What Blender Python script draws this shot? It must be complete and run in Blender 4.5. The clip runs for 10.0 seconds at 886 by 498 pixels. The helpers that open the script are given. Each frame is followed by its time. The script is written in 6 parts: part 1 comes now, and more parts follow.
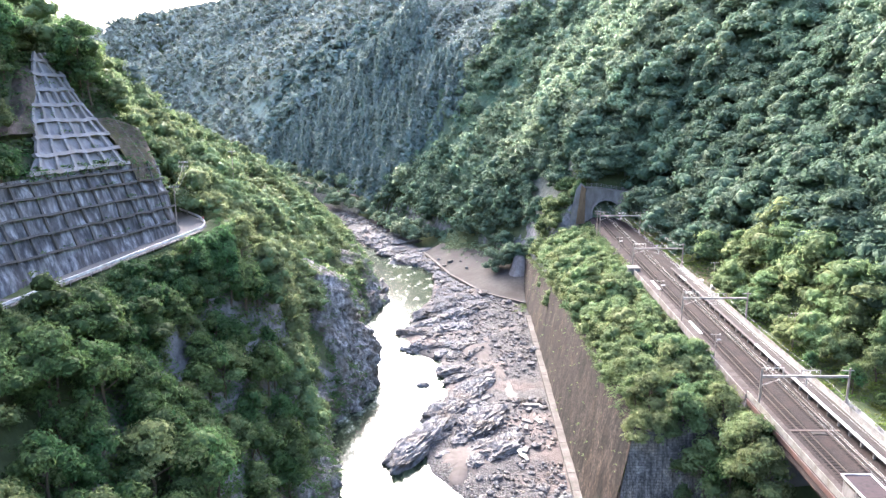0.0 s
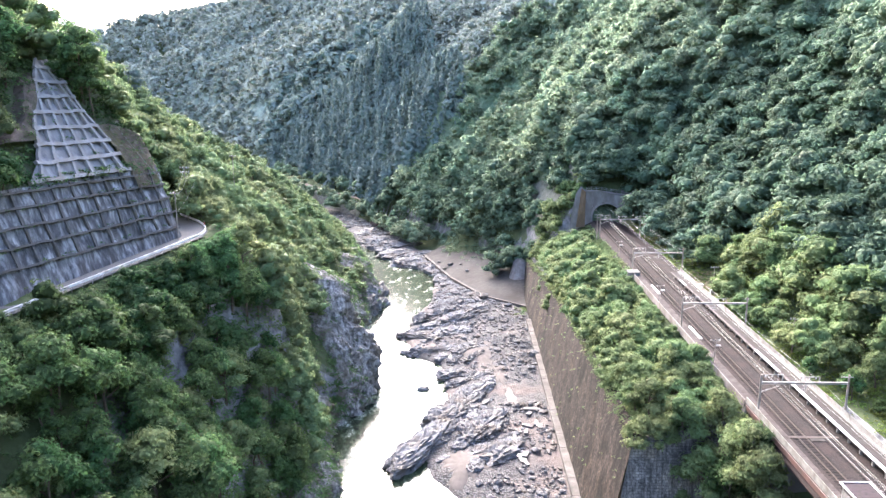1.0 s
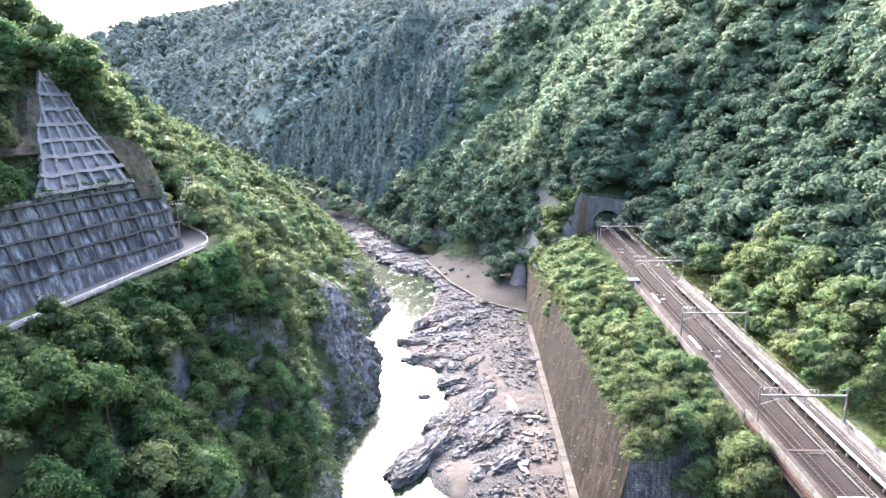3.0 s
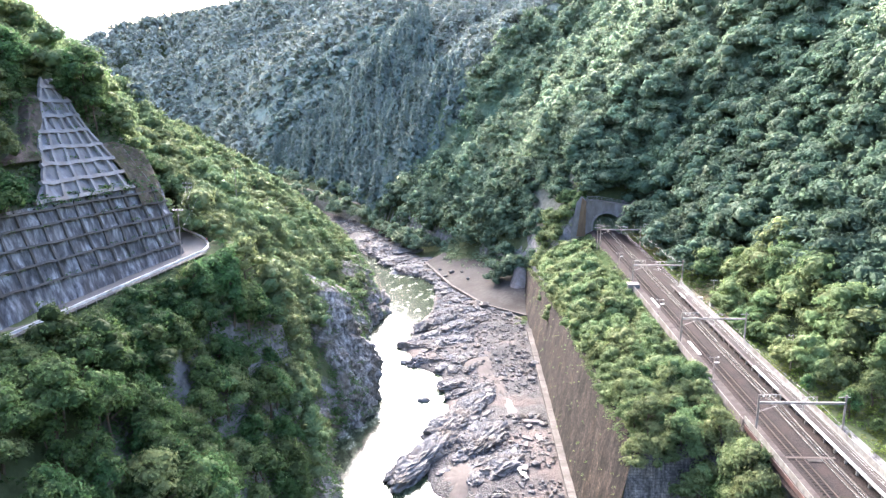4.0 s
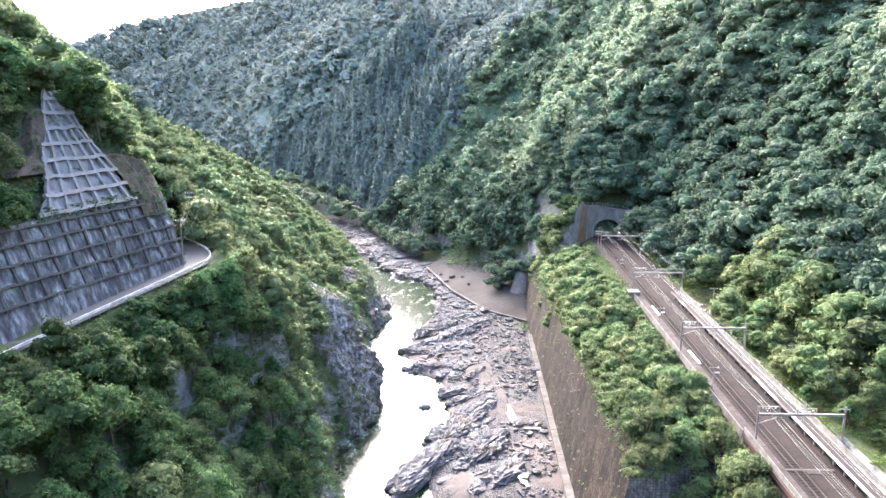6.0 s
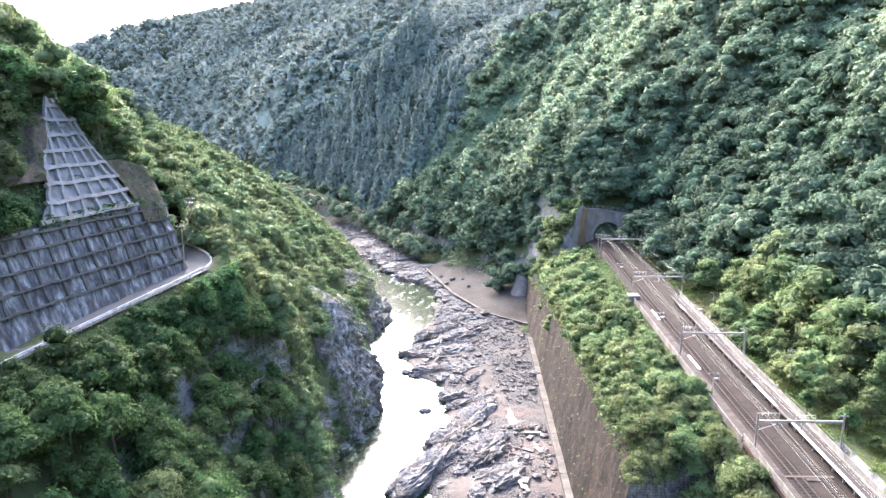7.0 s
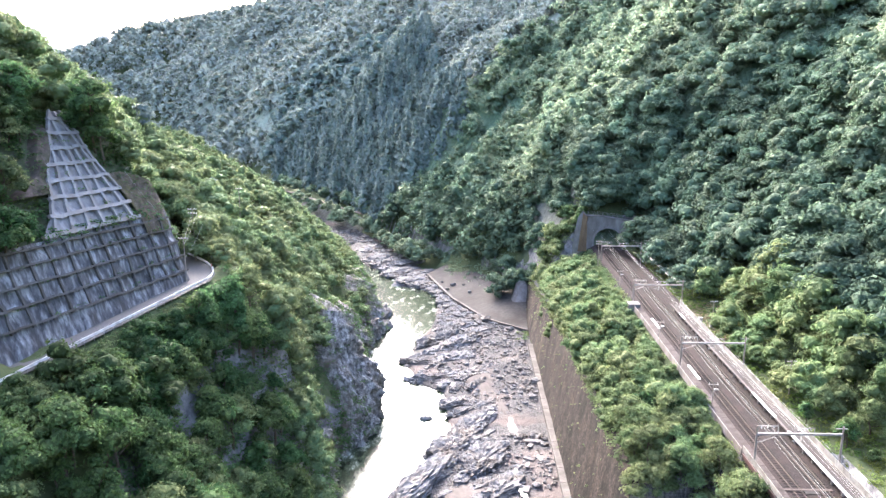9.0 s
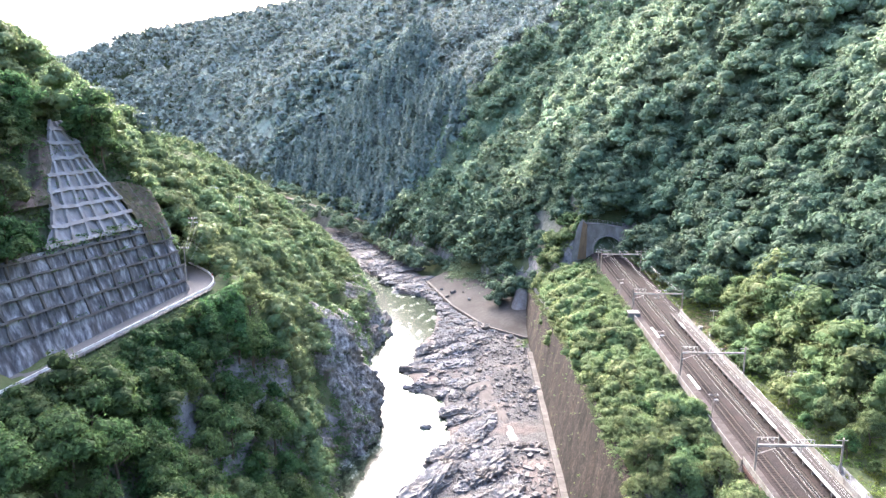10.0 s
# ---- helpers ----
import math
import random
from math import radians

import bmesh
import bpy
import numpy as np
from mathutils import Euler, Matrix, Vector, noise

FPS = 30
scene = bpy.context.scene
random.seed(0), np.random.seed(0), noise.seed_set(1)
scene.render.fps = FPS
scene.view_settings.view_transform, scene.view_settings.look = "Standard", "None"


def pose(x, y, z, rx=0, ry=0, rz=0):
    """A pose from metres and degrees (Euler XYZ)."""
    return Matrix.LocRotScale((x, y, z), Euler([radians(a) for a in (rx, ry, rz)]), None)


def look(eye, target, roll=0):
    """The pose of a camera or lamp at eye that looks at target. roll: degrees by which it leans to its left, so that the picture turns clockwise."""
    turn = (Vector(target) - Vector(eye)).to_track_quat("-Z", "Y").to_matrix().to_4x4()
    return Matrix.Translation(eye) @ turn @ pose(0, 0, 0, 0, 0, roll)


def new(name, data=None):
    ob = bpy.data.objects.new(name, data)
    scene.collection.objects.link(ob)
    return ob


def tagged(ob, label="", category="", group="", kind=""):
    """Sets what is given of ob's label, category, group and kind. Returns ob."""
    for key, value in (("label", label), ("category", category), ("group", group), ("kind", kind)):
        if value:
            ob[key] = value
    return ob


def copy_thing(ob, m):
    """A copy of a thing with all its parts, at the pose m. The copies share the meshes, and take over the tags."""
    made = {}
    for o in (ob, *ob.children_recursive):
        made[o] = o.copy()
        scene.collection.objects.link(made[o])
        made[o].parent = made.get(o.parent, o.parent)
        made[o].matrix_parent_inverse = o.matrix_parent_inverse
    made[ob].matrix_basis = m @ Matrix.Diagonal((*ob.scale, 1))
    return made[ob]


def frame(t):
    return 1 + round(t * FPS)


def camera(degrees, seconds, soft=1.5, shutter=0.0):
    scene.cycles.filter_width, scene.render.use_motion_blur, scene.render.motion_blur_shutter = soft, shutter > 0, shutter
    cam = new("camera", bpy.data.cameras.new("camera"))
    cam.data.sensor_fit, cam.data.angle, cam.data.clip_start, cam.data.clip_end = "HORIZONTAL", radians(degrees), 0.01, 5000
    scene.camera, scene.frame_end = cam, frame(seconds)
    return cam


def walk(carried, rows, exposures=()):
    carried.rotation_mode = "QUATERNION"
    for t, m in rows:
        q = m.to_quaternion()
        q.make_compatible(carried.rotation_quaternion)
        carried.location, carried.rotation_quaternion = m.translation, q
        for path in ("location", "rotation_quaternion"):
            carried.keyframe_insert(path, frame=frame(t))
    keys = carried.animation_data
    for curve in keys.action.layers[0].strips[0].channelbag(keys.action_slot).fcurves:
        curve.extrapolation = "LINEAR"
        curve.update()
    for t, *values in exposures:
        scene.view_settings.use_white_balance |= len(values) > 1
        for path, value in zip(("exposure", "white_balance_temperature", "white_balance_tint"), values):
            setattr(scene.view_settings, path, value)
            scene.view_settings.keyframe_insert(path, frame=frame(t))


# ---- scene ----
cam = camera(61.8, 10.0, soft=1.4)
PATH = [
    (0, (-12.47, -19.781, 47.45), (-12.524, -17.832, 47.003), -0.3),
    (0.5, (-12.462, -19.86, 47.888), (-12.516, -17.911, 47.442), -0.3),
    (1, (-12.433, -19.899, 48.374), (-12.488, -17.95, 47.929), -0.3),
    (1.5, (-12.413, -19.947, 48.854), (-12.469, -17.998, 48.409), -0.3),
    (2, (-12.397, -20.004, 49.316), (-12.453, -18.055, 48.872), -0.3),
    (2.5, (-12.406, -20.063, 49.737), (-12.463, -18.113, 49.294), -0.3),
    (4, (-12.35, -20.197, 51.311), (-12.408, -18.247, 50.868), -0.2),
    (4.5, (-12.344, -20.216, 51.731), (-12.403, -18.267, 51.288), -0.3),
    (5, (-12.407, -20.276, 52.15), (-12.466, -18.327, 51.708), -0.2),
    (5.5, (-12.461, -20.333, 52.579), (-12.52, -18.383, 52.138), -0.2),
    (7, (-12.463, -20.509, 54.269), (-12.523, -18.56, 53.827), -0.2),
    (7.5, (-12.421, -20.583, 54.712), (-12.481, -18.633, 54.271), -0.2),
    (8, (-12.42, -20.643, 55.181), (-12.481, -18.693, 54.742), -0.2),
    (8.5, (-12.418, -20.654, 55.669), (-12.479, -18.704, 55.229), -0.2),
    (9, (-12.454, -20.688, 56.141), (-12.516, -18.738, 55.702), -0.2),
    (9.5, (-12.484, -20.709, 56.595), (-12.546, -18.758, 56.16), -0.1),
    (10, (-12.564, -20.692, 56.983), (-12.625, -18.739, 56.558), -0.1),
]
walk(cam, [(t, look(eye, target, roll)) for t, eye, target, roll in PATH],
     exposures=[(0.0, 3.24, 5750, 17), (10.0, 3.24, 5750, 17)])

# ---------------------------------------------------------------- light
SUN_EL, SUN_AZ = 31.0, -16.0      # degrees; azimuth from +y towards +x
world = bpy.data.worlds.new("sky_world")
scene.world = world
world.use_nodes = True
wn = world.node_tree
sky = wn.nodes.new("ShaderNodeTexSky")
sky.sky_type = "NISHITA"
sky.sun_disc = False
sky.sun_elevation = radians(SUN_EL)
sky.sun_rotation = radians(SUN_AZ)
sky.air_density, sky.dust_density, sky.ozone_density = 1.0, 7.0, 1.0
wn.nodes["Background"].inputs["Strength"].default_value = 0.15
wn.links.new(sky.outputs[0], wn.nodes["Background"].inputs["Color"])

sun_data = bpy.data.lights.new("sun", "SUN")
sun_data.energy, sun_data.angle, sun_data.color = 1.3, radians(35.0), (1.0, 0.92, 0.80)
sun = new("sun", sun_data)
sd = Vector((math.sin(radians(SUN_AZ)) * math.cos(radians(SUN_EL)),
             math.cos(radians(SUN_AZ)) * math.cos(radians(SUN_EL)), math.sin(radians(SUN_EL))))
sun.matrix_world = look(sd * 300, (0, 0, 0))


# ---------------------------------------------------------------- materials
def material(name):
    m = bpy.data.materials.new(name)
    m.use_nodes = True
    return m, m.node_tree.nodes, m.node_tree.links, m.node_tree.nodes["Principled BSDF"]


def ramp(nodes, stops):
    r = nodes.new("ShaderNodeValToRGB")
    while len(r.color_ramp.elements) < len(stops):
        r.color_ramp.elements.new(0.5)
    for e, (p, c) in zip(r.color_ramp.elements, stops):
        e.position, e.color = p, (*c, 1)
    return r


def noise_node(nodes, links, vec, scale, detail=6.0, rough=0.6):
    n = nodes.new("ShaderNodeTexNoise")
    n.inputs["Scale"].default_value = scale
    n.inputs["Detail"].default_value = detail
    n.inputs["Roughness"].default_value = rough
    links.new(vec, n.inputs["Vector"])
    return n


def mix(nodes, links, a, b, fac, blend="MIX"):
    m = nodes.new("ShaderNodeMix")
    m.data_type, m.blend_type = "RGBA", blend
    for value, sock in ((fac, m.inputs[0]), (a, m.inputs[6]), (b, m.inputs[7])):
        if isinstance(value, (int, float)):
            sock.default_value = value
        elif isinstance(value, tuple):
            sock.default_value = (*value, 1)
        else:
            links.new(value, sock)
    return m.outputs[2]


def surface(name, stops, scale, stains=None, stain_scale=0.2, rough=0.85, bump=0.3, bump_scale=None,
            stretch=(1, 1, 1), metal=0.0, vary=0.0, dist=0.05):
    """A weathered surface: fine grain by stops, large stains laid over it, and relief."""
    m, n, l, p = material(name)
    geo = n.new("ShaderNodeNewGeometry")
    mp = n.new("ShaderNodeMapping")
    mp.inputs["Scale"].default_value = stretch
    l.new(geo.outputs["Position"], mp.inputs["Vector"])
    fine = noise_node(n, l, mp.outputs[0], scale)
    r = ramp(n, stops)
    l.new(fine.outputs[0], r.inputs[0])
    col = r.outputs[0]
    if stains:
        big = noise_node(n, l, mp.outputs[0], stain_scale, 5, 0.65)
        sr = ramp(n, [(0.42, (0, 0, 0)), (0.66, (1, 1, 1))])
        l.new(big.outputs[0], sr.inputs[0])
        col = mix(n, l, col, stains, sr.outputs[0])
    if vary:
        info = n.new("ShaderNodeObjectInfo")
        hs = n.new("ShaderNodeHueSaturation")
        mr = n.new("ShaderNodeMapRange")
        mr.inputs[3].default_value, mr.inputs[4].default_value = 1 - vary, 1 + vary
        l.new(info.outputs["Random"], mr.inputs[0])
        l.new(mr.outputs[0], hs.inputs["Value"])
        l.new(col, hs.inputs["Color"])
        col = hs.outputs[0]
    l.new(col, p.inputs["Base Color"])
    p.inputs["Roughness"].default_value, p.inputs["Metallic"].default_value = rough, metal
    if rough > 0.7:
        p.inputs["Specular IOR Level"].default_value = 0.12
    if bump:
        bn = noise_node(n, l, mp.outputs[0], bump_scale or scale * 1.7, 8, 0.65)
        b = n.new("ShaderNodeBump")
        b.inputs["Strength"].default_value, b.inputs["Distance"].default_value = bump, dist
        l.new(bn.outputs[0], b.inputs["Height"])
        l.new(b.outputs[0], p.inputs["Normal"])
    return m


def foliage(name, dark, light, accent, translucent=0.3, leaf=3.2, even=0.0, gaps=0.0, shine=0.1):
    """Leaves: tone by crown, by spray and by single leaf; every leaf tilts its own way. leaf: leaves to the metre,
    even: how far shading normals are bent to the camera side to level light and shade, gaps: share of open air between
    the leaves of a spray."""
    m, n, l, p = material(name)

    def calc(op, *values):
        q = n.new("ShaderNodeMath")
        q.operation = op
        for value, sock in zip(values, q.inputs):
            if isinstance(value, (int, float)):
                sock.default_value = value
            else:
                l.new(value, sock)
        return q.outputs[0]

    def vec(op, a, b, scale=None):
        q = n.new("ShaderNodeVectorMath")
        q.operation = op
        for value, sock in zip((a, b), q.inputs):
            if isinstance(value, tuple):
                sock.default_value = value
            elif value is not None:
                l.new(value, sock)
        if scale is not None:
            q.inputs["Scale"].default_value = scale
        return q.outputs[0]

    geo = n.new("ShaderNodeNewGeometry")
    info = n.new("ShaderNodeObjectInfo")
    place = geo.outputs["Position"]
    big = noise_node(n, l, place, 0.13, 3, 0.6)
    single = n.new("ShaderNodeTexVoronoi")
    single.inputs["Scale"].default_value = leaf
    l.new(place, single.inputs["Vector"])
    one = n.new("ShaderNodeSeparateColor")
    l.new(single.outputs["Color"], one.inputs[0])
    tone = calc("MULTIPLY_ADD", big.outputs[0], 0.85, -0.16)
    tone = calc("MULTIPLY_ADD", geo.outputs["Random Per Island"], 0.22, tone)
    tone = calc("MULTIPLY_ADD", one.outputs[0], 0.22, tone)
    r = ramp(n, [(0.1, dark), (0.62, light), (0.95, accent)])
    l.new(tone, r.inputs[0])
    # each crown its own shade and hue
    cell = n.new("ShaderNodeTexVoronoi")
    cell.inputs["Scale"].default_value = 0.17
    flat = n.new("ShaderNodeMapping")
    flat.inputs["Scale"].default_value = (1, 1, 0.35)
    l.new(place, flat.inputs[0])
    l.new(flat.outputs[0], cell.inputs["Vector"])
    sep = n.new("ShaderNodeSeparateColor")
    l.new(cell.outputs["Color"], sep.inputs[0])
    crown_tone = calc("MULTIPLY_ADD", info.outputs["Random"], 0.45, calc("MULTIPLY", sep.outputs[0], 0.55))
    hs = n.new("ShaderNodeHueSaturation")
    l.new(calc("MULTIPLY_ADD", crown_tone, 0.8, 0.64), hs.inputs["Value"])
    l.new(calc("MULTIPLY_ADD", sep.outputs[1], 0.06, 0.464), hs.inputs["Hue"])
    l.new(r.outputs[0], hs.inputs["Color"])
    l.new(hs.outputs[0], p.inputs["Base Color"])
    p.inputs["Roughness"].default_value = 0.75
    p.inputs["Specular IOR Level"].default_value = shine
    # leaf tilt
    tilt = vec("SCALE", vec("SUBTRACT", single.outputs["Color"], (0.5, 0.5, 0.5)), None, 1.0 * (1 - 0.4 * even))
    # even bends normals up and to the camera side, flattening light and shade
    base = vec("ADD", vec("SCALE", geo.outputs["Normal"], None, 1 - even), (0, -0.7 * even, 0.7 * even))
    normal = vec("NORMALIZE", vec("ADD", base, tilt), None)
    l.new(normal, p.inputs["Normal"])
    tr = n.new("ShaderNodeBsdfTranslucent")
    l.new(hs.outputs[0], tr.inputs["Color"])
    l.new(normal, tr.inputs["Normal"])
    ms = n.new("ShaderNodeMixShader")
    ms.inputs[0].default_value = translucent
    l.new(p.outputs[0], ms.inputs[1])
    l.new(tr.outputs[0], ms.inputs[2])
    out = ms.outputs[0]
    if gaps:
        air = n.new("ShaderNodeBsdfTransparent")
        cut = n.new("ShaderNodeMixShader")
        l.new(calc("GREATER_THAN", single.outputs["Distance"], 1 - gaps), cut.inputs[0])
        l.new(out, cut.inputs[1])
        l.new(air.outputs[0], cut.inputs[2])
        out = cut.outputs[0]
    l.new(out, n["Material Output"].inputs[0])
    return m


M_LEAF = foliage("broadleaf", (0.045, 0.088, 0.035), (0.091, 0.158, 0.056), (0.152, 0.214, 0.074), 0.5, 3.4, 0.0, 0.42)
# Lighter than M_LEAF: haze over the farther slope is put into the colour.
M_LEAF_L = foliage("slope_leaf", (0.066, 0.101, 0.052), (0.129, 0.171, 0.081), (0.217, 0.242, 0.109), 0.5, 2.4, 0.1, shine=0.04)
M_LEAF_B = foliage("bright_leaf", (0.098, 0.136, 0.060), (0.152, 0.206, 0.088), (0.226, 0.266, 0.118), 0.5, 3.6, 0.1, 0.36)
# Cedar's own blue-green, lightened further to paint in haze on its slope.
M_CEDAR = foliage("hazed_cedar_needles", (0.114, 0.152, 0.135), (0.178, 0.216, 0.190), (0.226, 0.258, 0.230), 0.25, 1.4, 0.3, shine=0.02)
# Blue raised beyond plain leaf green: some haze is put into the colour.
M_FAR = foliage("hazed_far_leaf", (0.099, 0.148, 0.100), (0.181, 0.236, 0.148), (0.284, 0.320, 0.185), 0.55, 1.6)
# Haze over the far hills is put into this pale, greyish leaf colour.
M_DIST_HAZE = foliage("hazed_distant_leaf", (0.232, 0.262, 0.228), (0.282, 0.315, 0.270), (0.318, 0.346, 0.286), 0.15, 0.9, 0.15, shine=0.02)
M_DRY = foliage("dry_grass", (0.128, 0.112, 0.064), (0.216, 0.184, 0.112), (0.288, 0.256, 0.160))
M_GRASS = foliage("grass_blades", (0.048, 0.080, 0.0160), (0.104, 0.152, 0.032), (0.176, 0.192, 0.064))
# Filler inside the crowns, darkened to paint the shade between leaves.
M_CORE_SHADE = foliage("inner_shade_leaves", (0.032, 0.061, 0.0240), (0.060, 0.100, 0.038), (0.088, 0.128, 0.048), 0.35, 3.0)
# Darker copy of the hillside leaves: shade of lower slopes and hollows painted in.
M_SHADE_LEAF = foliage("shaded_leaf", (0.063, 0.106, 0.070), (0.113, 0.169, 0.106), (0.167, 0.220, 0.130), 0.45, 1.8)
# Fillers by leaf kind, darker than their sprays: shade inside crowns painted in.
INNER = {"hazed_distant_leaf": foliage("hazed_distant_inner_leaf", (0.170, 0.202, 0.166), (0.204, 0.24, 0.192), (0.226, 0.262, 0.20), 0.12, 0.8, 0.15, shine=0.02),
         "hazed_cedar_needles": foliage("hazed_cedar_inner", (0.10, 0.15, 0.135), (0.14, 0.195, 0.17), (0.17, 0.22, 0.19), 0.3, 1.2),
         "hazed_far_leaf": foliage("hazed_far_inner_leaf", (0.08, 0.125, 0.082), (0.14, 0.195, 0.118), (0.20, 0.245, 0.145), 0.3, 1.5),
         "shaded_leaf": foliage("shaded_inner_leaf", (0.053, 0.09, 0.058), (0.092, 0.14, 0.085), (0.125, 0.17, 0.10), 0.3, 1.6),
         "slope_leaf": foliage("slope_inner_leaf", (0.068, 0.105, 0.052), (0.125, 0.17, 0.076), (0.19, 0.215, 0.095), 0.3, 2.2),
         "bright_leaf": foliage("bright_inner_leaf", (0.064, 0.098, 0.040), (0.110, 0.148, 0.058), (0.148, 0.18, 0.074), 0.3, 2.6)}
M_BARK = surface("bark", [(0.3, (0.048, 0.036, 0.0256)), (0.7, (0.128, 0.104, 0.080))], 6, rough=0.95, stretch=(1, 1, .25))
M_GROUND = surface("forest_floor", [(0.3, (0.036, 0.044, 0.0200)), (0.55, (0.060, 0.080, 0.032)), (0.8, (0.104, 0.084, 0.052))],
                   0.8, (0.056, 0.072, 0.032), 0.08, 0.95, 0.6, dist=0.3)
M_ROCK = surface("cliff_rock", [(0.36, (0.064, 0.062, 0.061)), (0.5, (0.242, 0.234, 0.224)), (0.64, (0.474, 0.455, 0.427))],
                 1.1, (0.124, 0.108, 0.080), 0.16, 0.85, 1.0, 1.6, (1, 1, .6), dist=0.9)
M_RIVER_ROCK = surface("river_rock", [(0.3, (0.073, 0.072, 0.072)), (0.5, (0.137, 0.135, 0.135)), (0.72, (0.218, 0.216, 0.214))],
                       0.9, (0.125, 0.107, 0.088), 0.22, 0.75, 1.0, 2.2, dist=0.35, vary=0.2)
M_CONC = surface("old_concrete", [(0.3, (0.136, 0.128, 0.120)), (0.7, (0.232, 0.220, 0.204))], 1.1,
                 (0.112, 0.100, 0.088), 0.16, 0.85, 0.25, stretch=(1, 1, .5))
M_CONC_L = surface("pale_concrete", [(0.3, (0.148, 0.137, 0.127)), (0.7, (0.232, 0.215, 0.201))], 1.5,
                   (0.113, 0.095, 0.084), 0.35, 0.85, 0.2, stretch=(1, 1, .4))
M_ASPHALT = surface("road_asphalt", [(0.3, (0.080, 0.078, 0.075)), (0.7, (0.128, 0.123, 0.120))], 3, (0.104, 0.100, 0.096), 0.3, 0.9, 0.2)
M_STEEL = surface("galvanised_steel", [(0.3, (0.230, 0.230, 0.225)), (0.7, (0.317, 0.311, 0.305))], 4, (0.207, 0.179, 0.156), 0.8, 0.5, 0.05, metal=0.5)
M_WHITE = surface("white_paint", [(0.3, (0.512, 0.504, 0.488)), (0.7, (0.624, 0.616, 0.600))], 2, (0.304, 0.276, 0.256), 0.6, 0.6, 0.05)
M_POLE = surface("concrete_pole", [(0.3, (0.192, 0.164, 0.140)), (0.7, (0.272, 0.240, 0.208))], 3, (0.160, 0.136, 0.112), 0.6, 0.8, 0.1)
M_RAIL = surface("rail_steel", [(0.3, (0.060, 0.048, 0.041)), (0.7, (0.096, 0.078, 0.068))], 5, bump=0, rough=0.8)
M_BALLAST = surface("ballast", [(0.3, (0.0113, 0.0092, 0.0085)), (0.5, (0.0241, 0.0197, 0.0180)), (0.72, (0.048, 0.039, 0.036))],
                    5.0, (0.036, 0.0262, 0.0227), 0.25, 0.95, 0.9, 9, dist=0.06)
M_SLEEPER = surface("sleeper", [(0.3, (0.0128, 0.0104, 0.0096)), (0.7, (0.0240, 0.0200, 0.0184))], 4, rough=0.9, bump=0.1, vary=0.15)
M_GIRDER = surface("red_girder", [(0.3, (0.080, 0.040, 0.032)), (0.7, (0.120, 0.060, 0.048))], 2, (0.056, 0.036, 0.030), 0.5, 0.6, 0.1)
M_DARK = surface("tunnel_lining", [(0.3, (0.035, 0.032, 0.0280)), (0.7, (0.070, 0.063, 0.056))], 1, rough=0.95, bump=0.2)
M_WIRE = surface("wire", [(0.3, (0.22, 0.22, 0.21)), (0.7, (0.32, 0.32, 0.31))], 2, bump=0, rough=0.5)


# ---------------------------------------------------------------- mesh helpers
def big_mesh(name, verts, faces, mat, smooth=False):
    """A mesh from arrays: verts (n, 3), faces (m, 3 or 4)."""
    verts, faces = np.asarray(verts, np.float32), np.asarray(faces, np.int32)
    me = bpy.data.meshes.new(name)
    k = faces.shape[1]
    me.vertices.add(len(verts))
    me.vertices.foreach_set("co", verts.ravel())
    me.loops.add(faces.size)
    me.loops.foreach_set("vertex_index", faces.ravel())
    me.polygons.add(len(faces))
    me.polygons.foreach_set("loop_start", np.arange(0, faces.size, k, dtype=np.int32))
    me.polygons.foreach_set("use_smooth", np.full(len(faces), smooth))
    me.materials.append(mat)
    me.update(calc_edges=True)
    return me


def put(name, me, parent=None, label="", m=None, **tags):
    ob = new(name, me)
    if parent is not None:
        ob.parent = parent
    if m is not None:
        ob.matrix_basis = m
    return tagged(ob, label, **tags)


def part(name, bm, mat, parent, label=""):
    me = bpy.data.meshes.new(name)
    bm.to_mesh(me)
    bm.free()
    me.materials.append(mat)
    ob = new(name, me)
    if parent is not None:
        ob.parent = parent
    return tagged(ob, label)


def thing(name, label, category, m=None, group="", kind=""):
    ob = new(name)
    ob.empty_display_size = 0.5
    if m is not None:
        ob.matrix_basis = m
    return tagged(ob, label, category, group, kind)


def add_box(bm, lo, hi, bevel=0.0):
    lo, hi = Vector(lo), Vector(hi)
    r = bmesh.ops.create_cube(bm, size=1, matrix=Matrix.LocRotScale((lo + hi) / 2, None, hi - lo))
    if bevel:
        es = list({e for v in r["verts"] for e in v.link_edges})
        bmesh.ops.bevel(bm, geom=es, offset=bevel, segments=1, affect="EDGES")


def box(lo, hi, bevel=0.0):
    bm = bmesh.new()
    add_box(bm, lo, hi, bevel)
    return bm


def add_tube(bm, a, b, r1, r2=None, seg=8):
    a, b = Vector(a), Vector(b)
    d = b - a
    m = Matrix.Translation((a + b) / 2) @ d.to_track_quat("Z", "Y").to_matrix().to_4x4()
    bmesh.ops.create_cone(bm, cap_ends=True, segments=seg, radius1=r1, radius2=r1 if r2 is None else r2,
                          depth=d.length, matrix=m)


def tube(a, b, r1, r2=None, seg=8):
    bm = bmesh.new()
    add_tube(bm, a, b, r1, r2, seg)
    return bm


def grid_faces(nu, nv):
    i, j = np.meshgrid(np.arange(nu - 1), np.arange(nv - 1), indexing="ij")
    a = (i * nv + j).ravel()
    return np.stack([a, a + nv, a + nv + 1, a + 1], 1)


def smooth01(a, b, x):
    t = np.clip((x - a) / (b - a), 0, 1)
    return t * t * (3 - 2 * t)


# value noise on arrays, the same at every build
LATTICE = np.random.RandomState(7).rand(64, 64, 64).astype(np.float32)


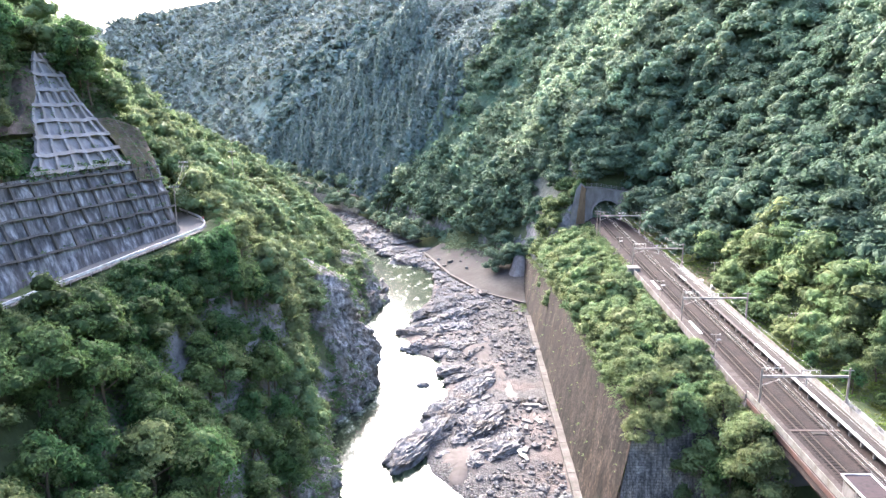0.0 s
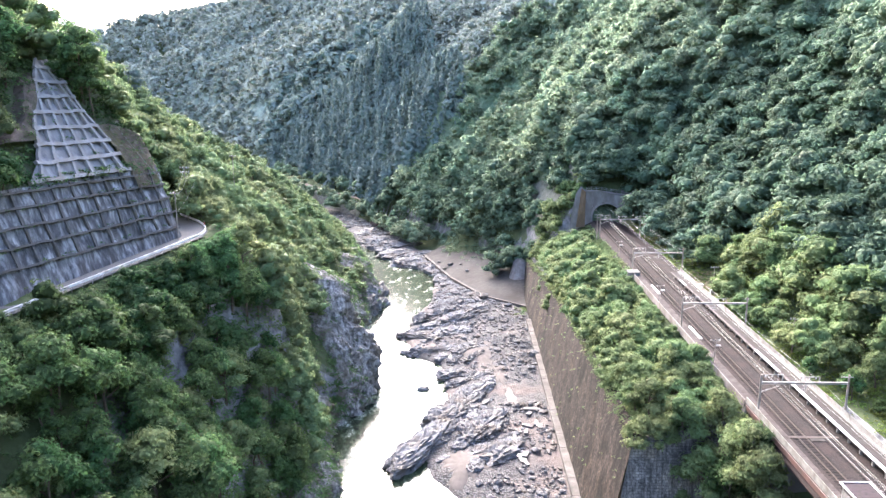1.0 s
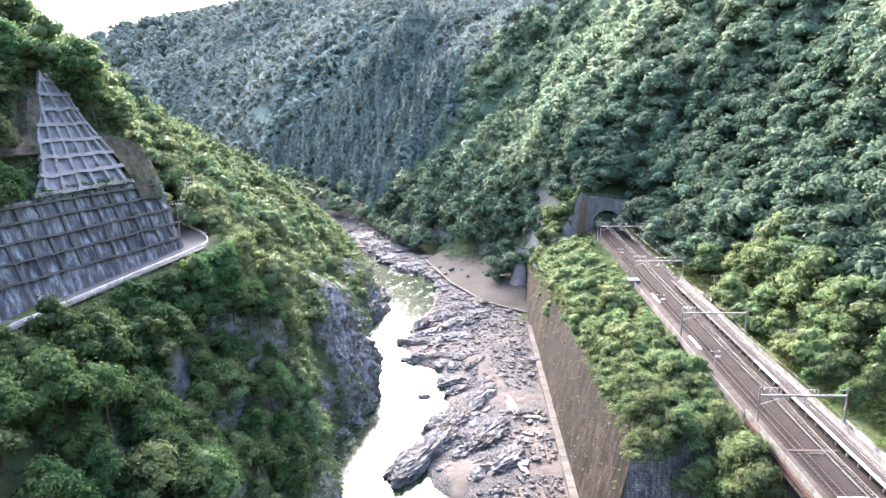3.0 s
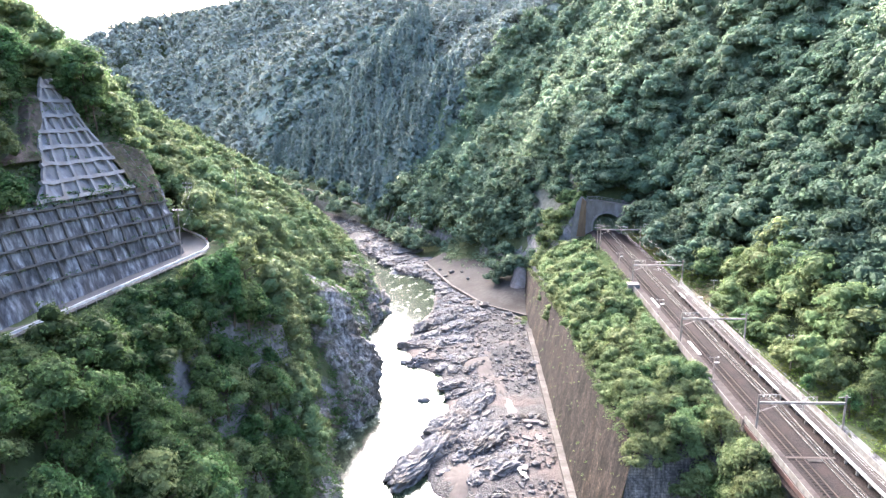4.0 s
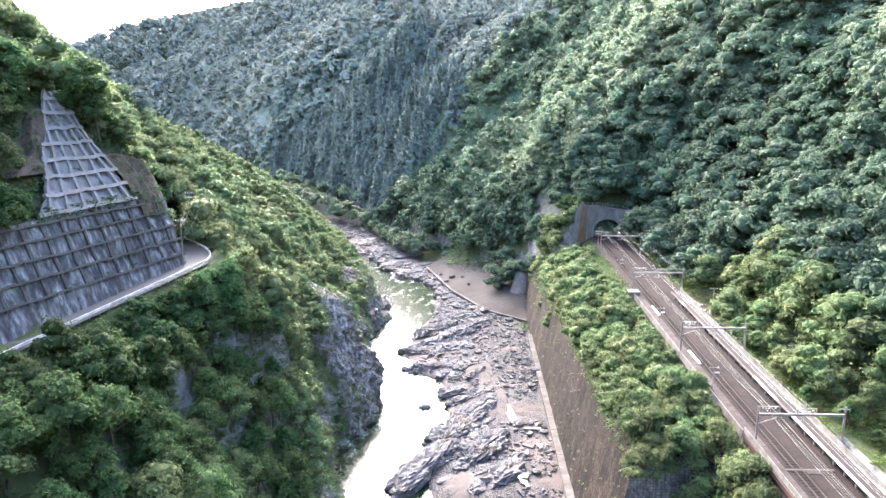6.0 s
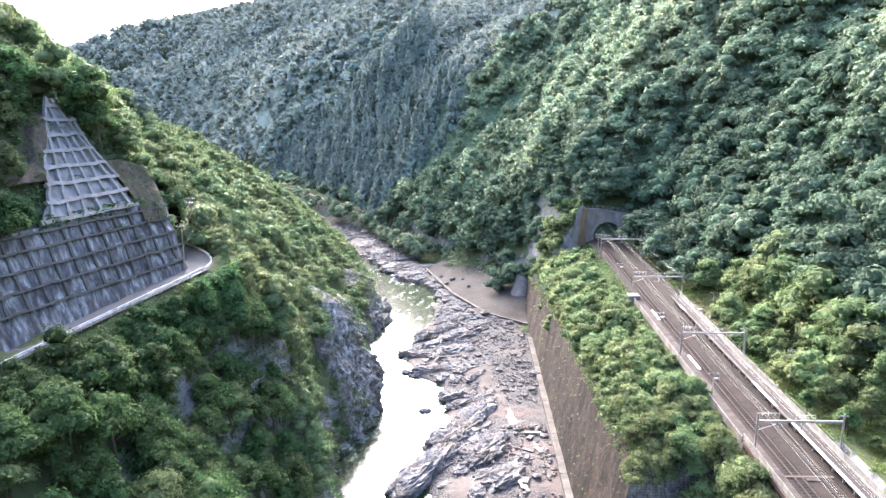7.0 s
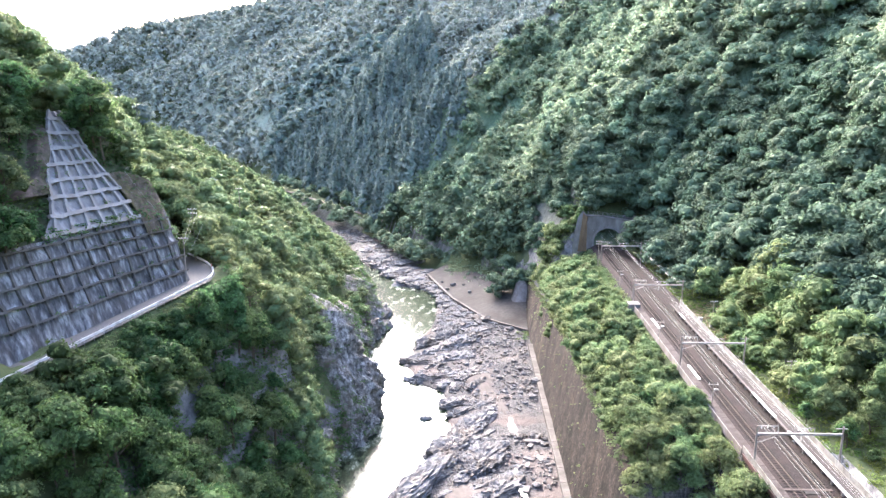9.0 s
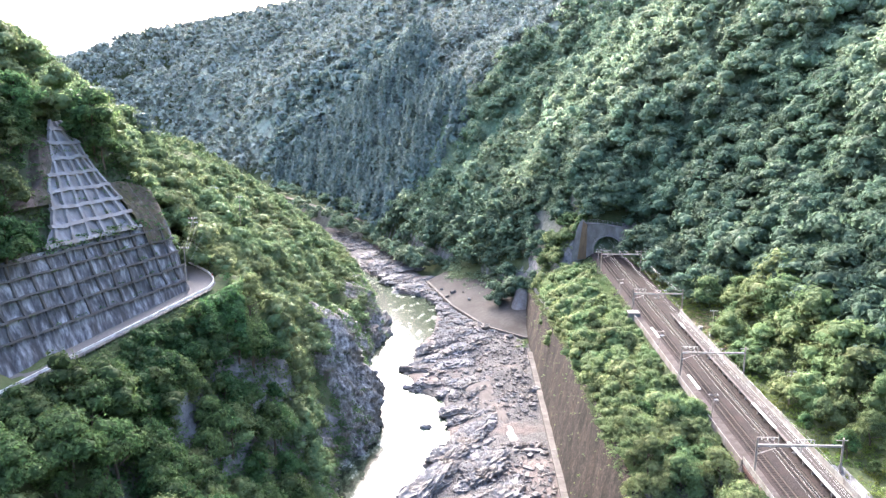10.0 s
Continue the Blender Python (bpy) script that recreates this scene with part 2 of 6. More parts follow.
def vnoise(p):
    p = np.asarray(p, np.float64)
    i = np.floor(p).astype(int)
    f = p - i
    f = f * f * (3 - 2 * f)
    out = 0
    for dx in (0, 1):
        for dy in (0, 1):
            for dz in (0, 1):
                w = (f[..., 0] if dx else 1 - f[..., 0]) * (f[..., 1] if dy else 1 - f[..., 1]) * (f[..., 2] if dz else 1 - f[..., 2])
                out = out + w * LATTICE[(i[..., 0] + dx) % 64, (i[..., 1] + dy) % 64, (i[..., 2] + dz) % 64]
    return out * 2 - 1


def fbm(p, octaves=4, gain=0.5):
    p = np.asarray(p, np.float64)
    s, a = 0, 1.0
    for k in range(octaves):
        s = s + a * vnoise(p * 2 ** k + 11.3 * k)
        a *= gain
    return s


def xyz(x, y, z=0.0):
    x, y, z = np.broadcast_arrays(np.asarray(x, float), y, z)
    return np.stack([x, y, z], -1)


# ---------------------------------------------------------------- the lie of the land
WATER = -28.0
LEFT_Y = [-400, 60, 94, 103, 112, 131, 143, 155, 168, 185, 203, 214, 226, 250, 271, 316, 370, 440, 520, 760, 900, 1000, 1300]
LEFT_X = [-40, -37, -37, -35, -37.4, -41.5, -35, -34, -36.5, -40.5, -43.0, -43.5, -41.5, -46, -52, -63, -95, -140, -195, -345, -560, -1400, -4000]
BAR_Y = [-400, 60, 98, 105, 112, 121, 127, 140, 146, 160, 171, 177, 190, 214, 230, 263, 276, 281, 300, 316, 370, 440, 520, 760, 900, 1000, 1300]
BAR_X = [-6, -5, -8.5, -12.5, -18, -20, -21, -20, -15, -17, -18, -25, -29, -28, -23, -23, -30, -40, -46, -58, -84, -126, -180, -328, -530, -1360, -3900]
TOE = np.array([(49, -500), (49, 100), (47, 190), (42, 226), (15, 247), (0, 275), (-22, 315), (-58, 378), (-96, 446),
                (-145, 533), (-305, 760), (-480, 900), (-1300, 1000)], float)
TOE_Z = np.array([-1, -1, -1, 0, -13, -17, -18, -18, -18, -18, -18, -18, -18], float)


def left_edge(y):
    return np.interp(y, LEFT_Y, LEFT_X)


def toe_distance(x, y):
    """Distance uphill from the foot of the right-hand slopes (negative below it), and the foot's height."""
    best, sign, z0 = np.full(np.shape(x), 1e9), np.ones(np.shape(x)), np.zeros(np.shape(x))
    for k in range(len(TOE) - 1):
        a, b = TOE[k], TOE[k + 1]
        d = b - a
        t = np.clip(((x - a[0]) * d[0] + (y - a[1]) * d[1]) / (d @ d), 0, 1)
        px, py = a[0] + t * d[0], a[1] + t * d[1]
        dist = np.hypot(x - px, y - py)
        side = np.where(d[0] * (y - a[1]) - d[1] * (x - a[0]) < 0, 1.0, -1.0)
        hit = dist < best
        best = np.where(hit, dist, best)
        sign = np.where(hit, side, sign)
        z0 = np.where(hit, TOE_Z[k] + t * (TOE_Z[k + 1] - TOE_Z[k]), z0)
    return best * sign, z0


# the road bench and wall on the left slope: along the wall, out of the wall
WALL_O = np.array([-66.7, 86.0])
WALL_E = np.array([0.237, 0.9715])
WALL_N = np.array([0.9715, -0.237])


def road_z(s):
    return 21.1 + 0.03 * np.clip(s, -60, 60)


def ground(x, y):
    x, y = np.broadcast_arrays(np.asarray(x, float), np.asarray(y, float))
    n1 = fbm(xyz(x * 0.02, y * 0.02, 3.1), 4)
    n2 = fbm(xyz(x * 0.09, y * 0.09, 8.7), 3)
    # left slope
    d = left_edge(y) - x
    zl = WATER - 1.5 + np.interp(d, [-2, 2.0, 5.5, 9.5, 16, 24, 40, 60, 100, 160, 260, 600, 2500],
                                 [0, 0.5, 9.5, 14.5, 23, 36, 58, 84, 118, 150, 190, 230, 260])
    zl = zl + np.clip(d / 20, 0, 1) * (n1 * 3.0 + n2 * 1.2)
    zl = zl + (1 - smooth01(125, 150, y)) * np.interp(d, [2.0, 6.0, 9, 26, 34], [0, 5, 7, 5, 0])
    zl = zl + 7 * np.exp(-((y - 125) / 14) ** 2) * smooth01(8, 25, d)
    zl = zl - 4.5 * np.exp(-((y - 147) / 13) ** 2) * smooth01(46, 58, d)
    far_left = smooth01(105, 235, y)
    zl = zl - far_left * np.interp(d, [0, 20, 40, 60, 120, 600], [0, 4, 15, 31, 78, 100])
    zl = zl - np.exp(-((y - 312) / 46) ** 2) * np.interp(d, [0, 12, 30, 50, 80], [0, 3.0, 10, 14, 15])
    # road bench cut into it
    s = (x - WALL_O[0]) * WALL_E[0] + (y - WALL_O[1]) * WALL_E[1]
    o = (x - WALL_O[0]) * WALL_N[0] + (y - WALL_O[1]) * WALL_N[1]
    along = smooth01(-60, -35, s) * (1 - smooth01(31, 39, s))
    h = np.clip(-o - np.clip(s - 20.3, 0, None) * 1.5, 0, None)
    rz = road_z(s)
    cut = np.where(o > -1.9, rz - np.clip(o - 3.8, 0, None) * 1.35,
                   rz + np.where(h < 4.4, h / 0.339, 13 + (h - 4.4) / 0.668) - 1.5)
    w = along * smooth01(19, 9, o) * smooth01(-26, -16, o)
    zl = np.where(o > -0.4, zl * (1 - w) + np.minimum(np.maximum(zl, cut), cut + 3) * w, zl * (1 - w) + cut * w)
    # right side
    s_r, z0 = toe_distance(x, y)
    near_hill = np.interp(s_r, [-40, -12, 0, 10, 20, 47, 110, 200, 320, 700, 2500], [-14, -4, 0, 5, 14, 45, 104, 160, 210, 260, 280])
    far_hill = np.interp(s_r, [-40, -12, 0, 12, 30, 60, 110, 200, 320, 700, 2500], [-14, -5, 0, 16, 38, 67, 100, 150, 200, 260, 280])
    blend = smooth01(215, 250, y)
    zr_hill = z0 + near_hill * (1 - blend) + far_hill * blend
    zr_hill = zr_hill + np.clip(s_r / 25, 0, 1) * (n1 * 7 + n2 * 1.5)
    zr_hill = zr_hill * 1.0 + smooth01(6, 26, s_r) * 9 * np.exp(-((y - 245) / 28) ** 2) * smooth01(20, 50, x)
    u = -0.5 * x + 0.866 * y
    spur = 9 * np.exp(-((u - 352) / 22) ** 2) - 7 * np.exp(-((u - 292) / 18) ** 2) + 7 * np.exp(-((u - 222) / 20) ** 2) \
        - 7 * np.exp(-((u - 415) / 24) ** 2) + 8 * np.exp(-((u - 480) / 30) ** 2) - 8 * np.exp(-((u - 560) / 30) ** 2) + 10 * np.exp(-((u - 660) / 40) ** 2)
    zr_hill = zr_hill + spur * smooth01(8, 45, s_r) * smooth01(225, 270, y)
    v = 0.3 * x + 0.95 * y
    zr_hill = zr_hill + (1 - smooth01(225, 270, y)) * smooth01(15, 50, s_r) * (6 * np.exp(-((v - 205) / 12) ** 2) - 6 * np.exp(-((v - 232) / 11) ** 2) + 5 * np.exp(-((v - 168) / 12) ** 2))
    cap = np.interp(x, [-900, -640, -543, -484, -370, -310, -256, -207, -173, -110, -20], [55, 70, 103, 129, 151, 156, 162, 172, 190, 230, 330])
    over = smooth01(450, 650, y)
    zr_hill = np.where(zr_hill > cap - 20, zr_hill * (1 - over) + over * (cap - 20 + 20 * np.tanh((zr_hill - cap + 20) / 20)), zr_hill)
    top = np.interp(y, [60, 160, 244], [-5.6, -7.4, -16.0])
    bench = np.interp(x, [12.5, 20, 28, 31, 43, 49], [0, 0.3, 0.85, 1, 1, 0.85])
    terrace = top * (1 - bench) + 0.1 * bench + n2 * 0.25 * (1 - smooth01(26, 30, x))
    side = np.maximum(smooth01(83.5, 85.5, y), smooth01(43, 45.5, x))
    terrace = terrace * side + (-19 + 0.12 * (x - 10) + n2 + 9.5 * smooth01(21.5, 28, x) * smooth01(56, 74, y) * (1 - smooth01(27.5, 31, x))) * (1 - side)
    # valley floor
    bar = np.interp(y, BAR_Y, BAR_X)
    bed = WATER + np.interp(x - bar, [-6, -1.5, 0, 3, 30], [-2.2, -1.0, 0.0, 0.5, 1.5]) + np.clip((x - bar) / 4, 0, 1) * n2 * 0.35
    # join: floor, river wall, terrace, slope
    near = 1 - smooth01(236, 250, y)
    z_r = np.where(x > 12.5, np.where((s_r > 0) | (y > 247), zr_hill, np.maximum(terrace, np.where(s_r > -6, zr_hill - 6, -99))), bed)
    wide = np.interp(y, [285, 310], [20, 7])
    apron = np.clip(s_r + wide, 0, wide)
    z_far = np.where(s_r > -wide, np.maximum(bed, -27.6 + apron * np.interp(y, [285, 310], [0.42, 1.1])), bed)
    z_far = np.where(s_r > 0, np.maximum(z_far, zr_hill), z_far)
    z = np.where(y < 247, z_r, z_far)
    z = np.where((y < 247) & (y > 215) & (x <= 12.5), np.maximum(bed, np.where(s_r > -24, -27.4 + np.clip(s_r + 24, 0, 20) * 0.3, -99)), z)
    z = np.where((y > 232.5) & (y < 290) & (x > 13) & (x < 62), np.maximum(z, 10.4 + 0.45 * (y - 232.5) - 1.7 * np.clip(28.5 - x, 0, None) - 1.7 * np.clip(x - 46, 0, None)), z)
    z = np.where(d > 0, zl, z)
    return z


# bare rock on the steepest ground
gn, gl = M_GROUND.node_tree.nodes, M_GROUND.node_tree.links
gp = gn["Principled BSDF"]
g_col = gp.inputs["Base Color"].links[0].from_socket
g_geo = gn.new("ShaderNodeNewGeometry")
g_sep = gn.new("ShaderNodeSeparateXYZ")
gl.new(g_geo.outputs["True Normal"], g_sep.inputs[0])
g_r = ramp(gn, [(0.42, (1, 1, 1)), (0.58, (0, 0, 0))])
gl.new(g_sep.outputs[2], g_r.inputs[0])
g_n = noise_node(gn, gl, g_geo.outputs["Position"], 0.6, 8, 0.7)
g_c = ramp(gn, [(0.3, (0.05, 0.05, 0.053)), (0.7, (0.26, 0.255, 0.25))])
gl.new(g_n.outputs[0], g_c.inputs[0])
gl.new(mix(gn, gl, g_col, g_c.outputs[0], g_r.outputs[0]), gp.inputs["Base Color"])


# ---------------------------------------------------------------- ground, one sheet to the horizon
def stretched(lo, hi, step, far_lo, far_hi):
    a = list(np.arange(lo, hi + 0.01, step))
    d, v = step, lo
    while v > far_lo:
        d *= 1.12
        v -= d
        a.insert(0, v)
    d, v = step, hi
    while v < far_hi:
        d *= 1.09
        v += d
        a.append(v)
    return np.array(a)


gx = stretched(-112, 112, 2.0, -4000, 4000)
gy = stretched(44, 340, 2.0, -1500, 4200)
GX, GY = np.meshgrid(gx, gy, indexing="ij")
gp3 = xyz(GX, GY, ground(GX, GY)).reshape(-1, 3)
GZ = gp3[:, 2].reshape(len(gx), len(gy))


def ground_at(x, y):
    """Height of the ground sheet, read between its corners."""
    x, y = np.asarray(x, float), np.asarray(y, float)
    i = np.clip(np.searchsorted(gx, x) - 1, 0, len(gx) - 2)
    j = np.clip(np.searchsorted(gy, y) - 1, 0, len(gy) - 2)
    a, b = (x - gx[i]) / (gx[i + 1] - gx[i]), (y - gy[j]) / (gy[j + 1] - gy[j])
    return (GZ[i, j] * (1 - a) + GZ[i + 1, j] * a) * (1 - b) + (GZ[i, j + 1] * (1 - a) + GZ[i + 1, j + 1] * a) * b


gf = grid_faces(len(gx), len(gy))
mid = gp3[gf].mean(1)
gf = gf[~((mid[:, 0] > 31) & (mid[:, 0] < 42) & (mid[:, 1] > 230.5) & (mid[:, 1] < 235))]      # the tunnel's mouth
put("ground", big_mesh("ground", gp3, gf, M_GROUND, True),
    label="steep valley ground with leaf litter and undergrowth", category="ground", kind="structure")


def sheet(name, fn, us, vs, mat, smooth=True):
    U, V = np.meshgrid(us, vs, indexing="ij")
    P = fn(U, V)
    return big_mesh(name, P.reshape(-1, 3), grid_faces(len(us), len(vs)), mat, smooth)


# river bed: gravel and sand lying over the sheet of ground
def bed_xyz(u, v):
    y = u
    lo, hi = np.interp(y, BAR_Y, BAR_X) - 5, np.interp(y, [-400, 216, 222, 231, 256, 292, 340, 370, 446, 530], [8.6, 8.6, 3.8, -4.5, -17, -28, -45, -62, -98, -150])
    x = lo + (hi - lo) * v
    z = ground(x, y) + 0.40 + 0.30 * fbm(xyz(x * 0.5, y * 0.5, 1.7), 3) * smooth01(0, 0.2, v)
    return xyz(x, y, z)


def two_tone(name, mask_scale):
    """Gravel with smooth sandy patches of their own shape."""
    m, n, l, p = material(name)
    geo = n.new("ShaderNodeNewGeometry")
    v = n.new("ShaderNodeTexVoronoi")
    v.inputs["Scale"].default_value = 2.6
    l.new(geo.outputs["Position"], v.inputs["Vector"])
    r = ramp(n, [(0.0, (0.1426, 0.1373, 0.1329)), (0.35, (0.0898, 0.0854, 0.0818)), (0.7, (0.0298, 0.0281, 0.0272))])
    l.new(v.outputs["Distance"], r.inputs[0])
    tint = mix(n, l, r.outputs[0], v.outputs["Color"], 0.10, "MULTIPLY")
    fine = noise_node(n, l, geo.outputs["Position"], 2.5)
    fr = ramp(n, [(0.3, (0.075, 0.061, 0.054)), (0.7, (0.119, 0.099, 0.088))])
    l.new(fine.outputs[0], fr.inputs[0])
    big = noise_node(n, l, geo.outputs["Position"], mask_scale, 4, 0.6)
    mr = ramp(n, [(0.50, (0, 0, 0)), (0.58, (1, 1, 1))])
    l.new(big.outputs[0], mr.inputs[0])
    l.new(mix(n, l, tint, fr.outputs[0], mr.outputs[0]), p.inputs["Base Color"])
    p.inputs["Roughness"].default_value = 0.85
    p.inputs["Specular IOR Level"].default_value = 0.12
    b2 = n.new("ShaderNodeBump")
    b2.inputs["Strength"].default_value, b2.inputs["Distance"].default_value = 0.6, 0.25
    b2.invert = True
    l.new(v.outputs["Distance"], b2.inputs["Height"])
    l.new(b2.outputs[0], p.inputs["Normal"])
    return m


M_BED = two_tone("gravel_and_sand", 0.055)
put("gravel_bar", sheet("gravel_bar", bed_xyz, np.arange(60, 460, 1.0), np.linspace(0, 1, 46), M_BED),
    label="grey river gravel with brown sandy patches", category="gravel", kind="structure")

# water
M_WATER, wnn, wl, wp = material("river_water")
wgeo = wnn.new("ShaderNodeNewGeometry")
wmap = wnn.new("ShaderNodeMapping")
wmap.inputs["Scale"].default_value = (1, 0.45, 1)
wl.new(wgeo.outputs["Position"], wmap.inputs["Vector"])
wa = noise_node(wnn, wl, wmap.outputs[0], 0.8, 6, 0.6)
wb = wnn.new("ShaderNodeBump")
wb.inputs["Strength"].default_value, wb.inputs["Distance"].default_value = 0.19, 0.35
wl.new(wa.outputs[0], wb.inputs["Height"])
wl.new(wb.outputs[0], wp.inputs["Normal"])
wf = noise_node(wnn, wl, wmap.outputs[0], 0.35, 9, 0.72)
wr = ramp(wnn, [(0.46, (0.016, 0.024, 0.013)), (0.54, (0.040, 0.052, 0.032)), (0.60, (0.16, 0.175, 0.14)), (0.67, (0.50, 0.52, 0.46))])
wl.new(wf.outputs[0], wr.inputs[0])
wl.new(wr.outputs[0], wp.inputs["Base Color"])
wp.inputs["Roughness"].default_value, wp.inputs["IOR"].default_value = 0.13, 1.333


M_POOL, _, _, pp = material("still_pool_water")
pp.inputs["Base Color"].default_value = (0.10, 0.10, 0.085, 1)
pp.inputs["Roughness"].default_value, pp.inputs["IOR"].default_value = 0.12, 1.333


def water_xyz(u, v):
    lo, hi = left_edge(u) - 3, np.interp(u, BAR_Y, BAR_X) + 12
    x = lo + (hi - lo) * v
    return xyz(x, u, WATER + 0 * x)


put("water", sheet("water", water_xyz, np.concatenate([np.arange(-300, 60, 20), np.arange(60, 330, 2.0), np.arange(330, 900, 20)]),
                   np.linspace(0, 1, 12), M_WATER),
    label="shining shallow river with rippled rapids", category="river", kind="structure")


# ---------------------------------------------------------------- left bank cliff
def cliff_xyz(u, v):
    y = u
    top = 10 + 5 * fbm(xyz(y * 0.05, 0 * y, 5.0), 3)
    top = top + 6 * np.exp(-((y - 158) / 18) ** 2) + 1.8 * fbm(xyz(y * 0.3, 0 * y, 7.0), 2) + 3 * np.exp(-((y - 118) / 10) ** 2)
    top = top + 7.5 * smooth01(134, 150, y) * (1 - smooth01(228, 262, y)) * (0.8 + 0.7 * fbm(xyz(y * 0.11, 0 * y, 2.7), 3))
    z = WATER - 1.5 + (top + 1.5) * v
    x = left_edge(y) + 0.6 - (7.0 - 1.0 * np.exp(-((y - 157) / 17) ** 2)) * np.clip(top / 12.5, 0.85, 2.2) * v ** 1.7
    q = xyz(x * 0.16, y * 0.16, z * 0.10)
    n = fbm(q, 4, 0.6)
    rough = 2.6 * np.abs(n) + 1.3 * np.abs(fbm(q * 3.1 + 5, 4, 0.6)) + 0.9 * np.floor(3 * fbm(xyz(x * .3, y * .34, z * .42), 2)) / 3
    crack = np.abs(fbm(xyz(y * 0.55 + 0.25 * z, z * 0.12, 3.3), 4, 0.6))
    rough = rough + 1.5 * np.minimum(crack, 0.6) - 0.5 + 0.5 * np.floor(4 * fbm(xyz(y * 0.9 + 0.3 * z, z * 0.5, 9.1), 2)) / 4
    x = x + rough * (1 - 0.6 * smooth01(0.8, 1, v)) - 1.6 - 5 * smooth01(0.84, 1, v)
    return xyz(x, y + 0.8 * fbm(q * 2 + 4, 2), z)


put("rock_cliff", sheet("rock_cliff", cliff_xyz, np.arange(60, 330, 0.5), np.linspace(0, 1, 44), M_ROCK, False),
    label="fractured grey rock cliff above the river", category="cliff", kind="structure")


# ---------------------------------------------------------------- river wall, its footing and the end wall
def block_wall(name, along, c1, c2, joint, stain, wide=0.55, tall=0.35, streak=(0.8, 0.8, 0.10)):
    m, n, l, p = material(name)
    geo = n.new("ShaderNodeNewGeometry")
    sx = n.new("ShaderNodeSeparateXYZ")
    l.new(geo.outputs["Position"], sx.inputs[0])
    cx = n.new("ShaderNodeCombineXYZ")
    l.new(sx.outputs[along], cx.inputs[0])
    l.new(sx.outputs[2], cx.inputs[1])
    br = n.new("ShaderNodeTexBrick")
    br.inputs["Scale"].default_value = 1.0
    br.inputs["Brick Width"].default_value, br.inputs["Row Height"].default_value = wide, tall
    br.inputs["Mortar Size"].default_value = 0.025
    br.inputs["Color1"].default_value, br.inputs["Color2"].default_value = (*c1, 1), (*c2, 1)
    br.inputs["Mortar"].default_value = (*joint, 1)
    l.new(cx.outputs[0], br.inputs["Vector"])
    mp = n.new("ShaderNodeMapping")
    mp.inputs["Scale"].default_value = streak
    l.new(geo.outputs["Position"], mp.inputs["Vector"])
    st = noise_node(n, l, mp.outputs[0], 0.8, 8, 0.7)
    sr = ramp(n, [(0.42, (0, 0, 0)), (0.62, (1, 1, 1))])
    l.new(st.outputs[0], sr.inputs[0])
    fine = noise_node(n, l, geo.outputs["Position"], 2.2, 8, 0.7)
    fr = ramp(n, [(0.3, (0.35, 0.35, 0.35)), (0.7, (1.45, 1.42, 1.4))])
    l.new(fine.outputs[0], fr.inputs[0])
    col = mix(n, l, br.outputs["Color"], stain, sr.outputs[0])
    wide_n = noise_node(n, l, geo.outputs["Position"], 0.16, 5, 0.65)
    wide_r = ramp(n, [(0.36, (0.55, 0.56, 0.58)), (0.5, (0.95, 0.95, 0.95)), (0.66, (1.45, 1.32, 1.15))])
    l.new(wide_n.outputs[0], wide_r.inputs[0])
    col = mix(n, l, col, wide_r.outputs[0], 1.0, "MULTIPLY")
    mid = noise_node(n, l, mp.outputs[0], 2.6, 6, 0.75)
    mr2 = ramp(n, [(0.35, (0.45, 0.45, 0.45)), (0.65, (1.5, 1.45, 1.4))])
    l.new(mid.outputs[0], mr2.inputs[0])
    col = mix(n, l, col, mr2.outputs[0], 1.0, "MULTIPLY")
    l.new(mix(n, l, col, fr.outputs[0], 1.0, "MULTIPLY"), p.inputs["Base Color"])
    p.inputs["Roughness"].default_value = 0.9
    p.inputs["Specular IOR Level"].default_value = 0.12
    b = n.new("ShaderNodeBump")
    b.inputs["Strength"].default_value, b.inputs["Distance"].default_value = 0.5, 0.08
    l.new(fine.outputs[0], b.inputs["Height"])
    b2 = n.new("ShaderNodeBump")
    b2.inputs["Strength"].default_value, b2.inputs["Distance"].default_value = 0.7, 0.05
    b2.invert = True
    l.new(br.outputs["Fac"], b2.inputs["Height"])
    l.new(b.outputs[0], b2.inputs["Normal"])
    l.new(b2.outputs[0], p.inputs["Normal"])
    return m


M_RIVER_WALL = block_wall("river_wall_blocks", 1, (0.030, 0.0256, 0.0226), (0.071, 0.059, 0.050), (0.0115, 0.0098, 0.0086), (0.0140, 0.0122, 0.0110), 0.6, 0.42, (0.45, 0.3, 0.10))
M_END_WALL = block_wall("end_wall_blocks", 0, (0.160, 0.156, 0.148), (0.216, 0.208, 0.196), (0.064, 0.060, 0.056), (0.080, 0.078, 0.074), 0.9, 0.42)


def wall_top(y):
    return np.interp(y, [60, 83, 120, 160, 200, 246], [-4.6, -4.6, -5.4, -7.2, -11.0, -16.0])


def river_wall_xyz(u, v):
    zt = wall_top(u)
    z = -26.8 + (zt + 26.8) * np.clip(v, 0, 1)
    x = 8.9 + 0.205 * (z + 25.3) + np.clip(v - 1, 0, None) * 9
    p = xyz(x, u, z)
    p[..., 0] += 0.10 * fbm(p * 0.35, 3)
    return p


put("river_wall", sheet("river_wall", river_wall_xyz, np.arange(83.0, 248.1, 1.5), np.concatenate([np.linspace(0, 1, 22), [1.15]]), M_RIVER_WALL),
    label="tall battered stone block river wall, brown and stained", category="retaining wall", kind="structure")


